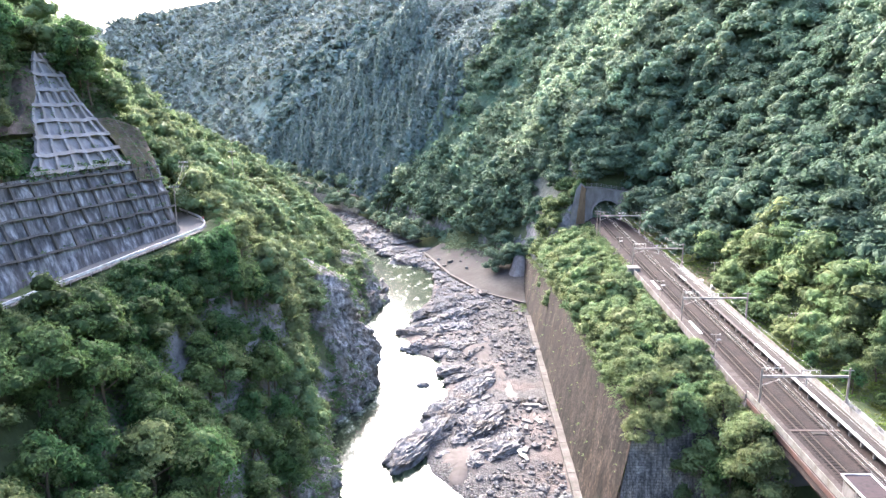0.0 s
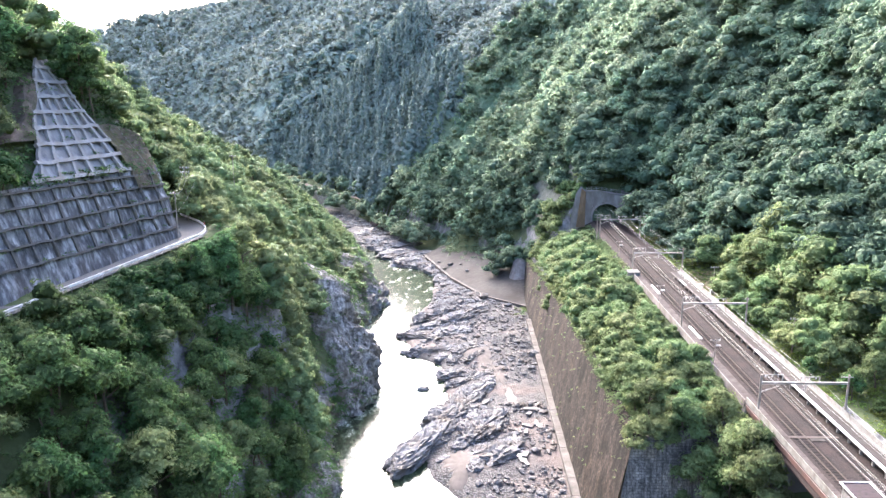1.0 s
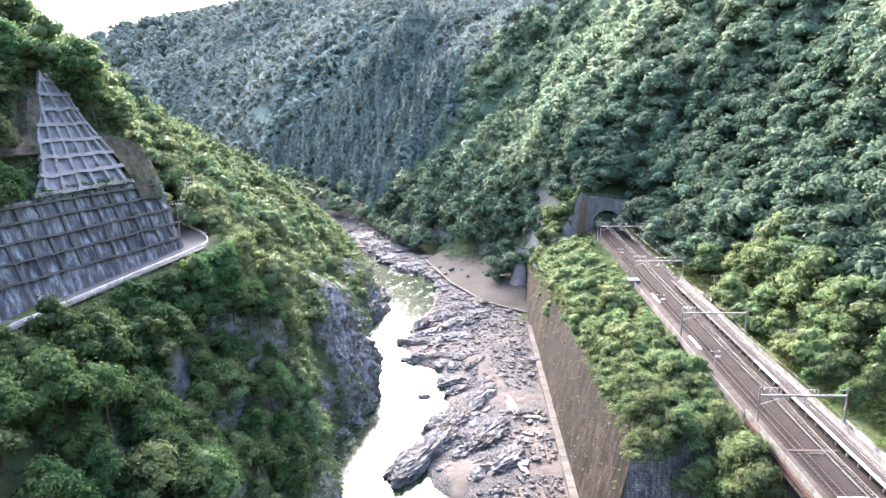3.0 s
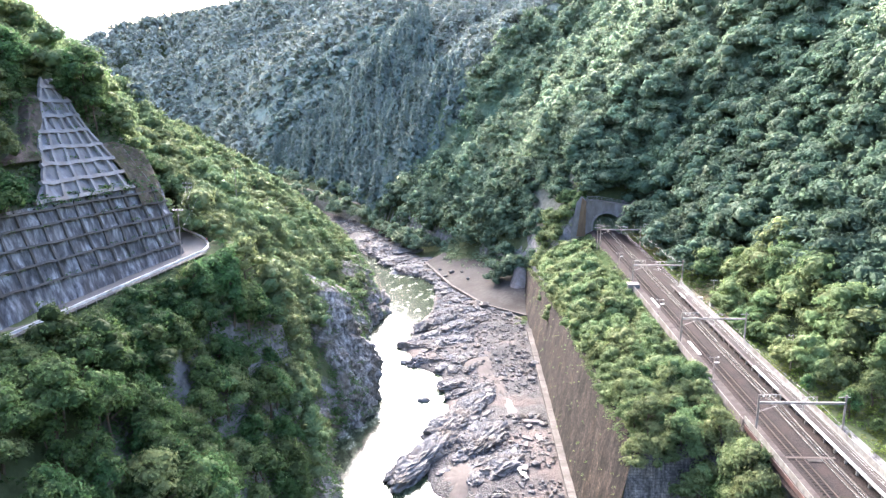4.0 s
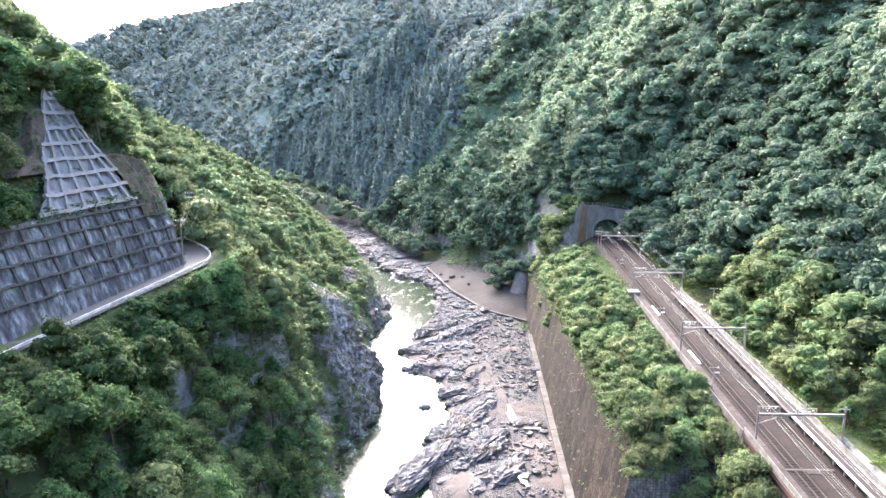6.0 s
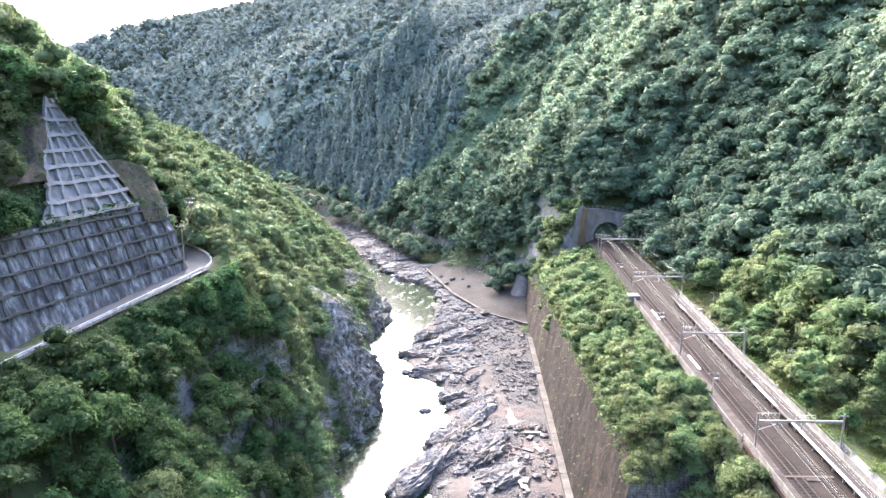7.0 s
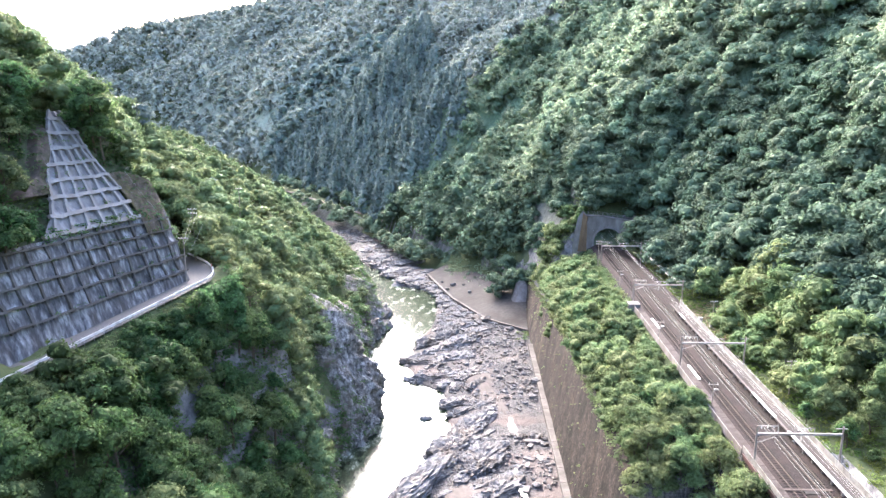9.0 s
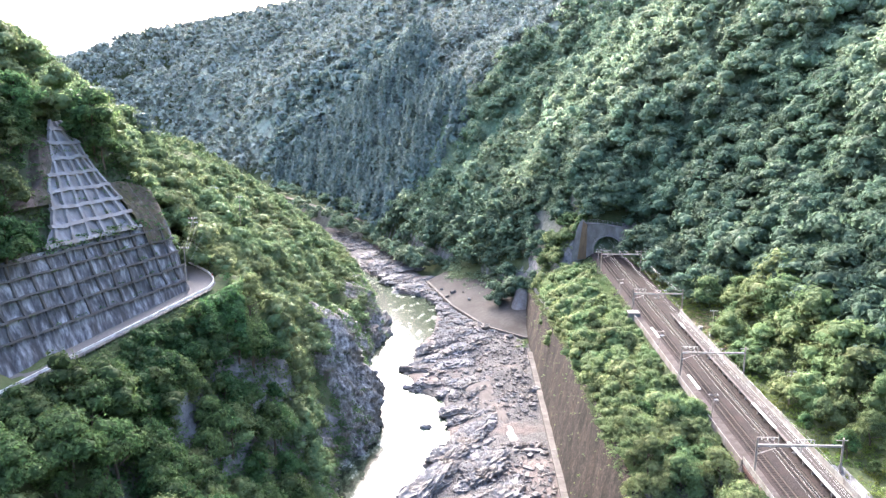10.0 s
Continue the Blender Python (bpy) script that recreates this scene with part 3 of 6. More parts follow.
def end_wall_xyz(u, v):
    z = -24 + (-4.6 + 24) * np.clip(v, 0, 1) + smooth01(14, 29, u) * 3.0 * np.clip(v, 0, 1)
    y = 83.0 - 0.205 * (-4.6 - z) + np.clip(v - 1, 0, None) * 9
    x = u - (1 - smooth01(13, 15, u)) * 0.205 * (-4.6 - z)
    return xyz(x, y, z)


put("end_wall", sheet("end_wall", end_wall_xyz, np.concatenate([[13.05], np.arange(14, 31, 1.0)]), np.concatenate([np.linspace(0, 1, 18), [1.15]]), M_END_WALL),
    label="grey stone block wall in shade below the bridge", category="retaining wall", kind="structure")

M_APRON = surface("apron_concrete", [(0.3, (0.037, 0.034, 0.031)), (0.7, (0.075, 0.069, 0.062))], 0.9, (0.033, 0.0289, 0.0250), 0.12, 0.9, 0.3)
M_FOOT = surface("footing_concrete", [(0.3, (0.088, 0.080, 0.072)), (0.7, (0.144, 0.132, 0.118))], 1.2, (0.068, 0.060, 0.053), 0.25, 0.9, 0.3)
foot = thing("wall_footing", "pale concrete footing along the foot of the river wall", "footing", kind="structure")
for k, y0 in enumerate(np.arange(84, 204, 6.0)):
    part("slab", box((7.4, y0 + 0.03, -27.2), (9.2, y0 + 5.97, -25.35 + 0.05 * math.sin(k * 2.1)), 0.05), M_FOOT, foot)


# sloping concrete apron at the bend
def apron_xyz(u, v):
    ex = np.interp(u, [0, 0.2, 0.6, 1], [8.7, -4.9, -17.3, -29.5])
    ey = np.interp(u, [0, 0.2, 0.6, 1], [218.5, 230.6, 256, 294])
    ix = np.interp(u, [0, 0.2, 0.6, 1], [11.5, 10.5, -0.5, -14])
    iy = np.interp(u, [0, 0.2, 0.6, 1], [226, 246, 274, 304])
    z = -26.0 + (0.6 + 5.4 * smooth01(0.0, 0.22, u)) * v + 0.12 * fbm(xyz(ex * 0.2, ey * 0.2, v * 3), 3)
    return xyz(ex + (ix - ex) * v, ey + (iy - ey) * v, z)


put("concrete_apron", sheet("concrete_apron", apron_xyz, np.linspace(0, 1, 50), np.linspace(0, 1, 14), M_APRON),
    label="sloping concrete bank apron at the river bend", category="river bank", kind="structure")


def apron_kerb_xyz(u, v):
    e = apron_xyz(u, 0 * u)
    x = e[..., 0] + np.interp(v, [0, 0.34, 0.67, 1], [-0.7, -0.7, 0.35, 0.35])
    z = np.interp(v, [0, 0.34, 0.67, 1], [-28.5, -25.55, -25.55, -26.2])
    return xyz(x, e[..., 1], z)


put("apron_kerb", sheet("apron_kerb", apron_kerb_xyz, np.linspace(0, 1, 50), np.array([0, .34, .67, 1]), M_FOOT, False),
    label="pale concrete kerb along the apron's foot", category="kerb", kind="structure")


# low masonry wall of the old line along the far bank
M_BANK_WALL = surface("bank_wall_stone", [(0.3, (0.044, 0.034, 0.0280)), (0.7, (0.096, 0.074, 0.062))], 1.2, (0.040, 0.032, 0.0272), 0.3, 0.9, 0.5)


def bank_wall_xyz(u, v):
    x = np.interp(u, [0, .6, 1], [-15, -46.5, -62])
    y = np.interp(u, [0, .6, 1], [303, 340, 363])
    return xyz(x + 0.8 * np.clip(v, 0, 1) + np.clip(v - 1, 0, None) * 4, y + np.clip(v - 1, 0, None) * 2, -25.5 + 1.5 * np.clip(v, 0, 1))


put("bank_wall", sheet("bank_wall", bank_wall_xyz, np.linspace(0, 1, 60), np.array([0, .3, .6, 1, 2]), M_BANK_WALL),
    label="low brown stone wall along the far river bank", category="bank wall", kind="structure")


# bank of the old line further up the valley, with its path
OLD_A, OLD_B = np.array([-66.0, 392.0]), np.array([-152.0, 512.0])
OLD_N = np.array([0.813, 0.583])


def old_bank_xyz(u, v):
    o = np.interp(v, [0, 0.35, 0.45, 0.85, 1], [-7.5, -2.6, -2.0, 2.2, 9.0])
    z = np.interp(v, [0, 0.35, 0.45, 0.85, 1], [-27.8, -18.6, -18.1, -18.1, -16.0])
    x = OLD_A[0] + (OLD_B[0] - OLD_A[0]) * u + OLD_N[0] * o
    y = OLD_A[1] + (OLD_B[1] - OLD_A[1]) * u + OLD_N[1] * o
    return xyz(x, y, z + 0.3 * fbm(xyz(x * 0.2, y * 0.2, 4.4), 3))


def old_path_xyz(u, v):
    p = old_bank_xyz(u, 0.47 + 0.3 * v)
    p[..., 2] += 0.12
    return p


M_PATH = surface("old_line_gravel", [(0.3, (0.15, 0.125, 0.10)), (0.7, (0.25, 0.215, 0.18))], 1.0, (0.14, 0.125, 0.08), 0.2, 0.9, 0.3)
put("old_line_bank", sheet("old_line_bank", old_bank_xyz, np.linspace(0, 1, 80), np.linspace(0, 1, 16), M_GROUND),
    label="overgrown earth bank of a disused railway line", category="embankment", kind="structure")
put("old_line_path", sheet("old_line_path", old_path_xyz, np.linspace(0, 1, 80), np.linspace(0, 1, 5), M_PATH),
    label="pale gravel path on the disused railway bank", category="path", kind="structure")


# ---------------------------------------------------------------- framed wall and road on the left slope
def wall_point(s, z, out=0.0):
    """A place on the wall face: along it, at a height, and so far proud of it."""
    s, z = np.broadcast_arrays(np.asarray(s, float), np.asarray(z, float))
    zz = z - 21.1
    back = np.where(zz < 13, zz * 0.339, 4.4 + (zz - 13) * 0.668)
    o = -back + out
    return xyz(WALL_O[0] + WALL_E[0] * s + WALL_N[0] * o, WALL_O[1] + WALL_E[1] * s + WALL_N[1] * o, z + out * 0.35)


M_SHOT = surface("sprayed_concrete", [(0.3, (0.104, 0.104, 0.112)), (0.55, (0.216, 0.216, 0.224)), (0.75, (0.336, 0.336, 0.344))],
                 0.8, (0.160, 0.148, 0.136), 0.35, 0.9, 0.7, 1.6, (1, 1, .3), dist=0.2)
M_SHOT_D = surface("stained_concrete", [(0.38, (0.052, 0.053, 0.058)), (0.5, (0.140, 0.142, 0.150)), (0.64, (0.36, 0.364, 0.376))],
                   1.0, (0.068, 0.064, 0.064), 0.4, 0.9, 0.8, 2.0, (1, 1, .18), dist=0.25)
M_BEAM = surface("frame_concrete", [(0.3, (0.176, 0.172, 0.168)), (0.7, (0.304, 0.296, 0.292))], 2, (0.192, 0.168, 0.148), 0.5, 0.9, 0.3, stretch=(1, 1, .5))
M_BEAM_D = surface("old_frame_concrete", [(0.3, (0.054, 0.053, 0.053)), (0.7, (0.141, 0.138, 0.134))], 2, (0.077, 0.067, 0.058), 0.5, 0.9, 0.3)

UP_Z = [34.0, 37.0, 39.4, 41.7, 43.9, 46.0, 48.0, 50.4, 51.8]
UP_L = [-7.0, -3.0, -0.9, 0.3, 2.2, 4.4, 6.0, 8.0, 9.4]
UP_R = [13.6, 13.6, 13.4, 12.6, 11.9, 11.8, 12.0, 12.0, 11.3]


def lower_xyz(u, v):
    z = 20.4 + (34.3 - 20.4) * v
    lo = -46 + 8 * v
    hi = 20.6 + 0.6 * v
    s = lo + (hi - lo) * u
    return wall_point(s, z, 0.05 + 0.22 * fbm(xyz(s * 0.5, z * 0.5, 2.2), 3))


def upper_xyz(u, v):
    z = 34.0 + (51.8 - 34.0) * v
    lo, hi = np.interp(z, UP_Z, UP_L), np.interp(z, UP_Z, UP_R)
    s = lo + (hi - lo) * u
    return wall_point(s, z, 0.05 + 0.25 * fbm(xyz(s * 0.5, z * 0.5, 6.2), 3))


def net_xyz(u, v):
    z = 31.0 + 10.4 * v
    lo = np.interp(z, [31, 34, 38, 41.4], [13.9, 14.0, 13.7, 13.0])
    hi = np.interp(z, [31, 34, 37, 39.6, 41.4], [20.8, 21.2, 22.0, 21.8, 16.0])
    s = lo + (hi - lo) * u
    return wall_point(s, z, 0.45 + 0.3 * fbm(xyz(s * 0.5, z * 0.5, 1.2), 4) - 0.5 * smooth01(0.86, 1, u))


slope_wall = thing("framed_slope_wall", "grey sprayed-concrete slope wall with a concrete grid frame", "retaining wall", kind="structure")
put("lower_face", sheet("lower_face", lower_xyz, np.linspace(0, 1, 130), np.linspace(0, 1, 34), M_SHOT_D), slope_wall, "dark streaked concrete face")
put("upper_face", sheet("upper_face", upper_xyz, np.linspace(0, 1, 50), np.linspace(0, 1, 44), M_SHOT), slope_wall, "pale sprayed concrete face")
M_SCRUB = surface("dry_scrub_ground", [(0.3, (0.044, 0.036, 0.0288)), (0.55, (0.096, 0.080, 0.066)), (0.75, (0.192, 0.172, 0.152))], 1.2,
                  (0.096, 0.088, 0.040), 0.4, 0.95, 0.8, dist=0.2)
put("netted_face", sheet("netted_face", net_xyz, np.linspace(0, 1, 24), np.linspace(0, 1, 26), M_SCRUB), slope_wall, "brown netted slope with dry scrub")


# wire netting over the scrub: strands down and across
M_NET = surface("rusty_netting", [(0.3, (0.10, 0.080, 0.066)), (0.7, (0.17, 0.14, 0.118))], 3, bump=0, rough=0.8)
for k, f in enumerate(np.linspace(0.04, 0.96, 9)):
    bm = bmesh.new()
    pts = [Vector(net_xyz(np.array(f), np.array(q))) + Vector((0.16, 0, 0.06)) for q in np.linspace(0, 1, 9)]
    for p, q in zip(pts[:-1], pts[1:]):
        add_tube(bm, p, q, 0.03, seg=4)
    part("net_strand", bm, M_NET, slope_wall)
for k, f in enumerate(np.linspace(0.06, 0.9, 8)):
    bm = bmesh.new()
    pts = [Vector(net_xyz(np.array(q), np.array(f))) + Vector((0.16, 0, 0.06)) for q in np.linspace(0, 1, 8)]
    for p, q in zip(pts[:-1], pts[1:]):
        add_tube(bm, p, q, 0.03, seg=4)
    part("net_strand", bm, M_NET, slope_wall)


def earth_xyz(u, v):
    z = 40.0 + 10.0 * v
    hi = np.interp(z, UP_Z, UP_L) - 0.1
    s = hi - 6.5 * (1 - u) * (0.75 + 0.5 * fbm(xyz(z * 0.3, 0 * z, 1.1), 2))
    return wall_point(s, z, 0.4 + 0.45 * fbm(xyz(s * 0.4, z * 0.4, 5.5), 4) - 1.6 * smooth01(0.75, 1, 1 - u) - 1.2 * smooth01(0.8, 1, v))


M_EARTH = surface("bare_earth", [(0.3, (0.05, 0.040, 0.034)), (0.55, (0.105, 0.083, 0.072)), (0.75, (0.17, 0.142, 0.125))], 1.0,
                  (0.06, 0.06, 0.035), 0.35, 0.95, 0.8, dist=0.25)
put("bare_slope", sheet("bare_slope", earth_xyz, np.linspace(0, 1, 30), np.linspace(0, 1, 28), M_EARTH),
    label="bare brown earth slope beside the framed wall", category="slope", kind="structure")


def ribbon(s0, z0, s1, z1, wide, proud, mat, name, n=6, wob=0.0, seed=0):
    """A square beam lying on the wall face from one place to the other."""
    t = np.linspace(0, 1, n)
    s, z = s0 + (s1 - s0) * t, z0 + (z1 - z0) * t
    rs = np.random.RandomState(seed)
    s = s + rs.randn(n) * wob
    z = z + rs.randn(n) * wob
    flat = abs(z1 - z0) < abs(s1 - s0)
    ds, dz = (0, wide / 2) if flat else (wide / 2, 0)
    rings = []
    for a, b in ((-1, 0.0), (-1, 1), (1, 1), (1, 0.0)):
        rings.append(wall_point(s + ds * a, z + dz * a, proud * b + 0.02))
    P = np.stack(rings, 1).reshape(-1, 3)
    faces = []
    for k in range(n - 1):
        for q in range(3):
            a = k * 4 + q
            faces.append((a, a + 4, a + 5, a + 1))
    faces += [(0, 1, 2, 3), ((n - 1) * 4 + 3, (n - 1) * 4 + 2, (n - 1) * 4 + 1, (n - 1) * 4)]
    put(name, big_mesh(name, P, faces, mat), slope_wall)


for k, z in enumerate((34.4, 36.8, 39.1, 41.4, 43.7, 46.0, 48.2, 50.4)):
    lo, hi = np.interp(z, UP_Z, UP_L), np.interp(z, UP_Z, UP_R)
    ribbon(lo - 0.3, z + 0.15, hi + 0.4, z - 0.1, 0.5, 0.6, M_BEAM, "frame_beam", 10, 0.09, k)
# the columns fan out from above the peak
for k, s in enumerate((-4.6, -1.2, 2.2, 5.6, 9.0, 12.4)):
    zs = np.linspace(34.2, 51.6, 70)
    line = s + (9.6 - s) * (zs - 34.2) / 21.0
    zs, line = (zs, line) if k % 2 else (zs[zs < 45.9], line[zs < 45.9])
    ok = (np.interp(zs, UP_Z, UP_L) < line + 0.1) & (np.interp(zs, UP_Z, UP_R) > line - 0.1)
    if ok.sum() > 6:
        i, j = np.flatnonzero(ok)[[0, -1]]
        ribbon(line[i], zs[i], line[j], zs[j], 0.46, 0.52, M_BEAM, "frame_beam", 12, 0.08, 40 + k)
for k, edge in enumerate((UP_L, UP_R)):
    for q in range(2, len(UP_Z) - 1):
        ribbon(edge[q], UP_Z[q], edge[q + 1], UP_Z[q + 1], 0.45, 0.5, M_BEAM, "frame_beam", 3, 0.03, 80 + 10 * k + q)
for k, z in enumerate((24.2, 26.7, 29.2, 31.6, 33.6)):
    ribbon(-44, z + 1.0, 20.9, z - 0.7, 0.30, 0.55, M_BEAM_D, "ledge_beam", 40, 0.06, 100 + k)
for k, s in enumerate(np.arange(-43, 20.6, 3.6)):
    ribbon(s + 0.3, 24.0, s, 34.0, 0.32, 0.42, M_BEAM_D, "rib_beam", 8, 0.10, 130 + k)


def road_in(s):
    return np.interp(s, [-60, 19, 20.5, 26, 31, 37], [-0.2, -0.2, -1.2, -8.5, -14, -17])


def road_out(s):
    return np.interp(s, [-60, 21, 25, 29, 33, 37], [3.9, 3.9, 2.4, -1.0, -6.4, -12.6])


def road_xyz(u, v):
    s = -60 + 97 * u
    o = road_in(s) * (1 - v) + road_out(s) * v
    return xyz(WALL_O[0] + WALL_E[0] * s + WALL_N[0] * o, WALL_O[1] + WALL_E[1] * s + WALL_N[1] * o, road_z(s) + 0.12 + 0 * v)


put("road", sheet("road", road_xyz, np.linspace(0, 1, 98), np.linspace(0, 1, 6), M_ASPHALT),
    label="narrow pale asphalt road at the foot of the wall", category="road", kind="structure")


def guard_line(s, z):
    o = float(road_out(s)) - 0.3
    return Vector((WALL_O[0] + WALL_E[0] * s + WALL_N[0] * o, WALL_O[1] + WALL_E[1] * s + WALL_N[1] * o, float(road_z(s)) + z))


guard = thing("guardrail", "white steel guardrail on posts along the road edge", "guardrail")
SG = list(np.arange(-58, 36.1, 2.0))
for a, b in zip(SG[:-1], SG[1:]):
    bm = bmesh.new()
    p, q = guard_line(a, 0.78), guard_line(b + 0.02, 0.78)
    for dz, dw in ((0.0, 0.05), (-0.14, 0.0), (-0.28, 0.05)):
        side = Vector((WALL_N[0], WALL_N[1], 0)) * dw
        add_tube(bm, p + side + Vector((0, 0, dz)), q + side + Vector((0, 0, dz)), 0.085, seg=6)
    part("rail_beam", bm, M_WHITE, guard)
for s in SG:
    part("post", tube(guard_line(s, -0.3), guard_line(s, 0.82), 0.06), M_STEEL, guard)

# ---------------------------------------------------------------- railway
RAIL_Z = 1.05
TRACKS = (33.4, 37.1)


def bed_line(u, v):
    x = np.interp(v, [0, 0.04, 0.08, 0.92, 0.96, 1], [29.6, 31.0, 31.5, 39.4, 40.2, 43.4])
    z = np.interp(v, [0, 0.04, 0.08, 0.92, 0.96, 1], [-0.5, 0.5, 0.84, 0.84, 0.5, 0.16])
    return xyz(x, u, z + 0.03 * fbm(xyz(x * 1.3, u * 1.3, 0.3), 2))


put("ballast_bed", sheet("ballast_bed", bed_line, np.arange(20, 300, 1.0), np.concatenate([[0, .04], np.linspace(.08, .92, 18), [.96, 1]]), M_BALLAST),
    label="brown stone ballast under the double track", category="ballast", kind="structure")
for tx in TRACKS:
    track = thing("track", "straight narrow-gauge track with dark sleepers and rusty rails", "railway track", m=pose(tx, 0, 0), group="railway tracks")
    for sx in (-0.5335, 0.5335):
        bm = bmesh.new()
        add_box(bm, (sx - 0.032, 20, RAIL_Z - 0.04), (sx + 0.032, 300, RAIL_Z))
        add_box(bm, (sx - 0.01, 20, RAIL_Z - 0.13), (sx + 0.01, 300, RAIL_Z - 0.04))
        add_box(bm, (sx - 0.06, 20, RAIL_Z - 0.15), (sx + 0.06, 300, RAIL_Z - 0.13))
        part("rail", bm, M_RAIL, track, "rusty steel rail with a worn bright head")
    bm = box((-1.0, -0.12, 0.78), (1.0, 0.12, 0.905), 0.02)
    me = bpy.data.meshes.new("sleeper")
    bm.to_mesh(me)
    bm.free()
    me.materials.append(M_SLEEPER)
    for k in range(250):
        put("sleeper", me, track, m=pose(0, 50 + k * 0.72, 0))

# left edge: concrete deck edge, walkway and low parapet
M_WALK = surface("walkway_concrete", [(0.3, (0.051, 0.042, 0.037)), (0.7, (0.090, 0.076, 0.069))], 2.5, (0.042, 0.034, 0.0298), 0.4, 0.9, 0.2)
deck = thing("viaduct_edge", "pale concrete deck edge with a low parapet beside the track", "viaduct", kind="structure")
for y0 in np.arange(84, 160, 4.0):
    part("walkway_slab", box((29.75, y0 + .02, 0.55), (31.7, y0 + 3.98, 1.0), 0.03), M_WALK, deck)
    part("parapet_panel", box((29.55, y0 + .02, 0.15), (29.72, y0 + 3.98, 1.62), 0.02), M_CONC_L, deck)
for y0 in np.arange(86, 160, 6.0):
    part("bracket", box((29.9, y0, -1.4), (30.5, y0 + 0.4, 0.15), 0.03), M_CONC, deck)
part("end_block", box((28.3, 158, -0.4), (31.2, 161, 1.9), 0.05), M_CONC, deck, "weathered concrete end block")

# bridge over the side valley
bridge = thing("railway_bridge", "steel girder railway bridge with red-brown girders", "bridge", kind="structure")
part("abutment", box((29.6, 83.6, -20), (43, 85.5, 0.5), 0.05), M_CONC, bridge, "grey concrete abutment")
for x in (30.6, 32.6, 34.6, 36.2, 38.2, 40.2):
    bm = bmesh.new()
    add_box(bm, (x - 0.02, 20, -1.6), (x + 0.02, 83.5, 0.5))
    add_box(bm, (x - 0.2, 20, 0.46), (x + 0.2, 83.5, 0.52))
    add_box(bm, (x - 0.2, 20, -1.64), (x + 0.2, 83.5, -1.58))
    for y in np.arange(22, 83, 2.5):
        add_box(bm, (x - 0.16, y, -1.58), (x + 0.16, y + 0.03, 0.46))
    part("girder", bm, M_GIRDER, bridge)
for y0 in np.arange(20, 84, 4.0):
    part("walkway_slab", box((29.85, y0 + .02, 0.52), (31.7, y0 + 3.98, 1.0), 0.03), M_WALK, bridge)
    part("edge_beam", box((29.72, y0 + .01, 0.15), (29.85, y0 + 3.99, 0.9), 0.01), M_GIRDER, bridge)

M_FENCE = surface("cream_fence", [(0.3, (0.237, 0.226, 0.200)), (0.7, (0.309, 0.299, 0.268))], 2, (0.175, 0.157, 0.134), 0.6, 0.75, 0.05)
fence = thing("bridge_fence", "cream steel panel fence along the bridge walkway", "fence")
for y0 in np.arange(20, 84, 2.0):
    bm = bmesh.new()
    add_box(bm, (29.80, y0, 1.0), (29.87, y0 + 0.07, 2.15))
    part("post", bm, M_FENCE, fence)
    bm = bmesh.new()
    add_box(bm, (29.81, y0 + 0.1, 2.05), (29.86, y0 + 1.97, 2.12))
    add_box(bm, (29.81, y0 + 0.1, 1.12), (29.86, y0 + 1.97, 1.19))
    for q in range(12):
        add_box(bm, (29.82, y0 + 0.155 + q * 0.15, 1.19), (29.85, y0 + 0.26 + q * 0.15, 2.05))
    part("panel", bm, M_FENCE, fence)

# platform
plat = thing("platform", "narrow concrete station platform with a pale edge", "platform", kind="structure")
M_PLAT = surface("platform_paving", [(0.3, (0.031, 0.0273, 0.0250)), (0.7, (0.053, 0.048, 0.044))], 3, (0.037, 0.0296, 0.0257), 0.4, 0.9, 0.2)
M_EDGE = surface("platform_edge", [(0.3, (0.082, 0.071, 0.066)), (0.7, (0.122, 0.111, 0.102))], 2, (0.068, 0.058, 0.051), 0.5, 0.8, 0.1)
for y0 in np.arange(20, 157, 3.0):
    part("deck_slab", box((38.95, y0 + .01, 1.80), (40.75, y0 + 2.99, 2.04), 0.02), M_PLAT, plat)
    part("edge_slab", box((38.50, y0 + .01, 1.84), (38.94, y0 + 2.99, 2.06), 0.02), M_EDGE, plat)
for y0 in np.arange(21, 157, 3.0):
    part("leg", box((38.9, y0, 0.4), (39.2, y0 + 0.3, 1.80), 0.02), M_CONC, plat)
for y0, y1 in ((94, 104), (58, 89), (146, 150)):
    part("white_edge", box((38.42, y0, 2.064), (38.96, y1, 2.11), 0.01), M_WHITE, plat, "freshly painted white edge strip")
pf = thing("platform_fence", "cream steel fence along the back of the platform", "fence")
for y0 in np.arange(20, 157, 2.0):
    part("post", box((40.80, y0, 1.2), (40.87, y0 + 0.07, 3.2)), M_FENCE, pf)
    bm = bmesh.new()
    add_box(bm, (40.81, y0 + 0.1, 3.10), (40.86, y0 + 1.97, 3.17))
    add_box(bm, (40.81, y0 + 0.1, 2.12), (40.86, y0 + 1.97, 2.19))
    for q in range(10):
        add_box(bm, (40.82, y0 + 0.125 + q * 0.18, 2.19), (40.85, y0 + 0.25 + q * 0.18, 3.10))
    part("panel", bm, M_FENCE, pf)
    part("kerb", box((40.7, y0 + .01, 1.75), (40.95, y0 + 1.99, 2.12), 0.02), M_CONC, pf)


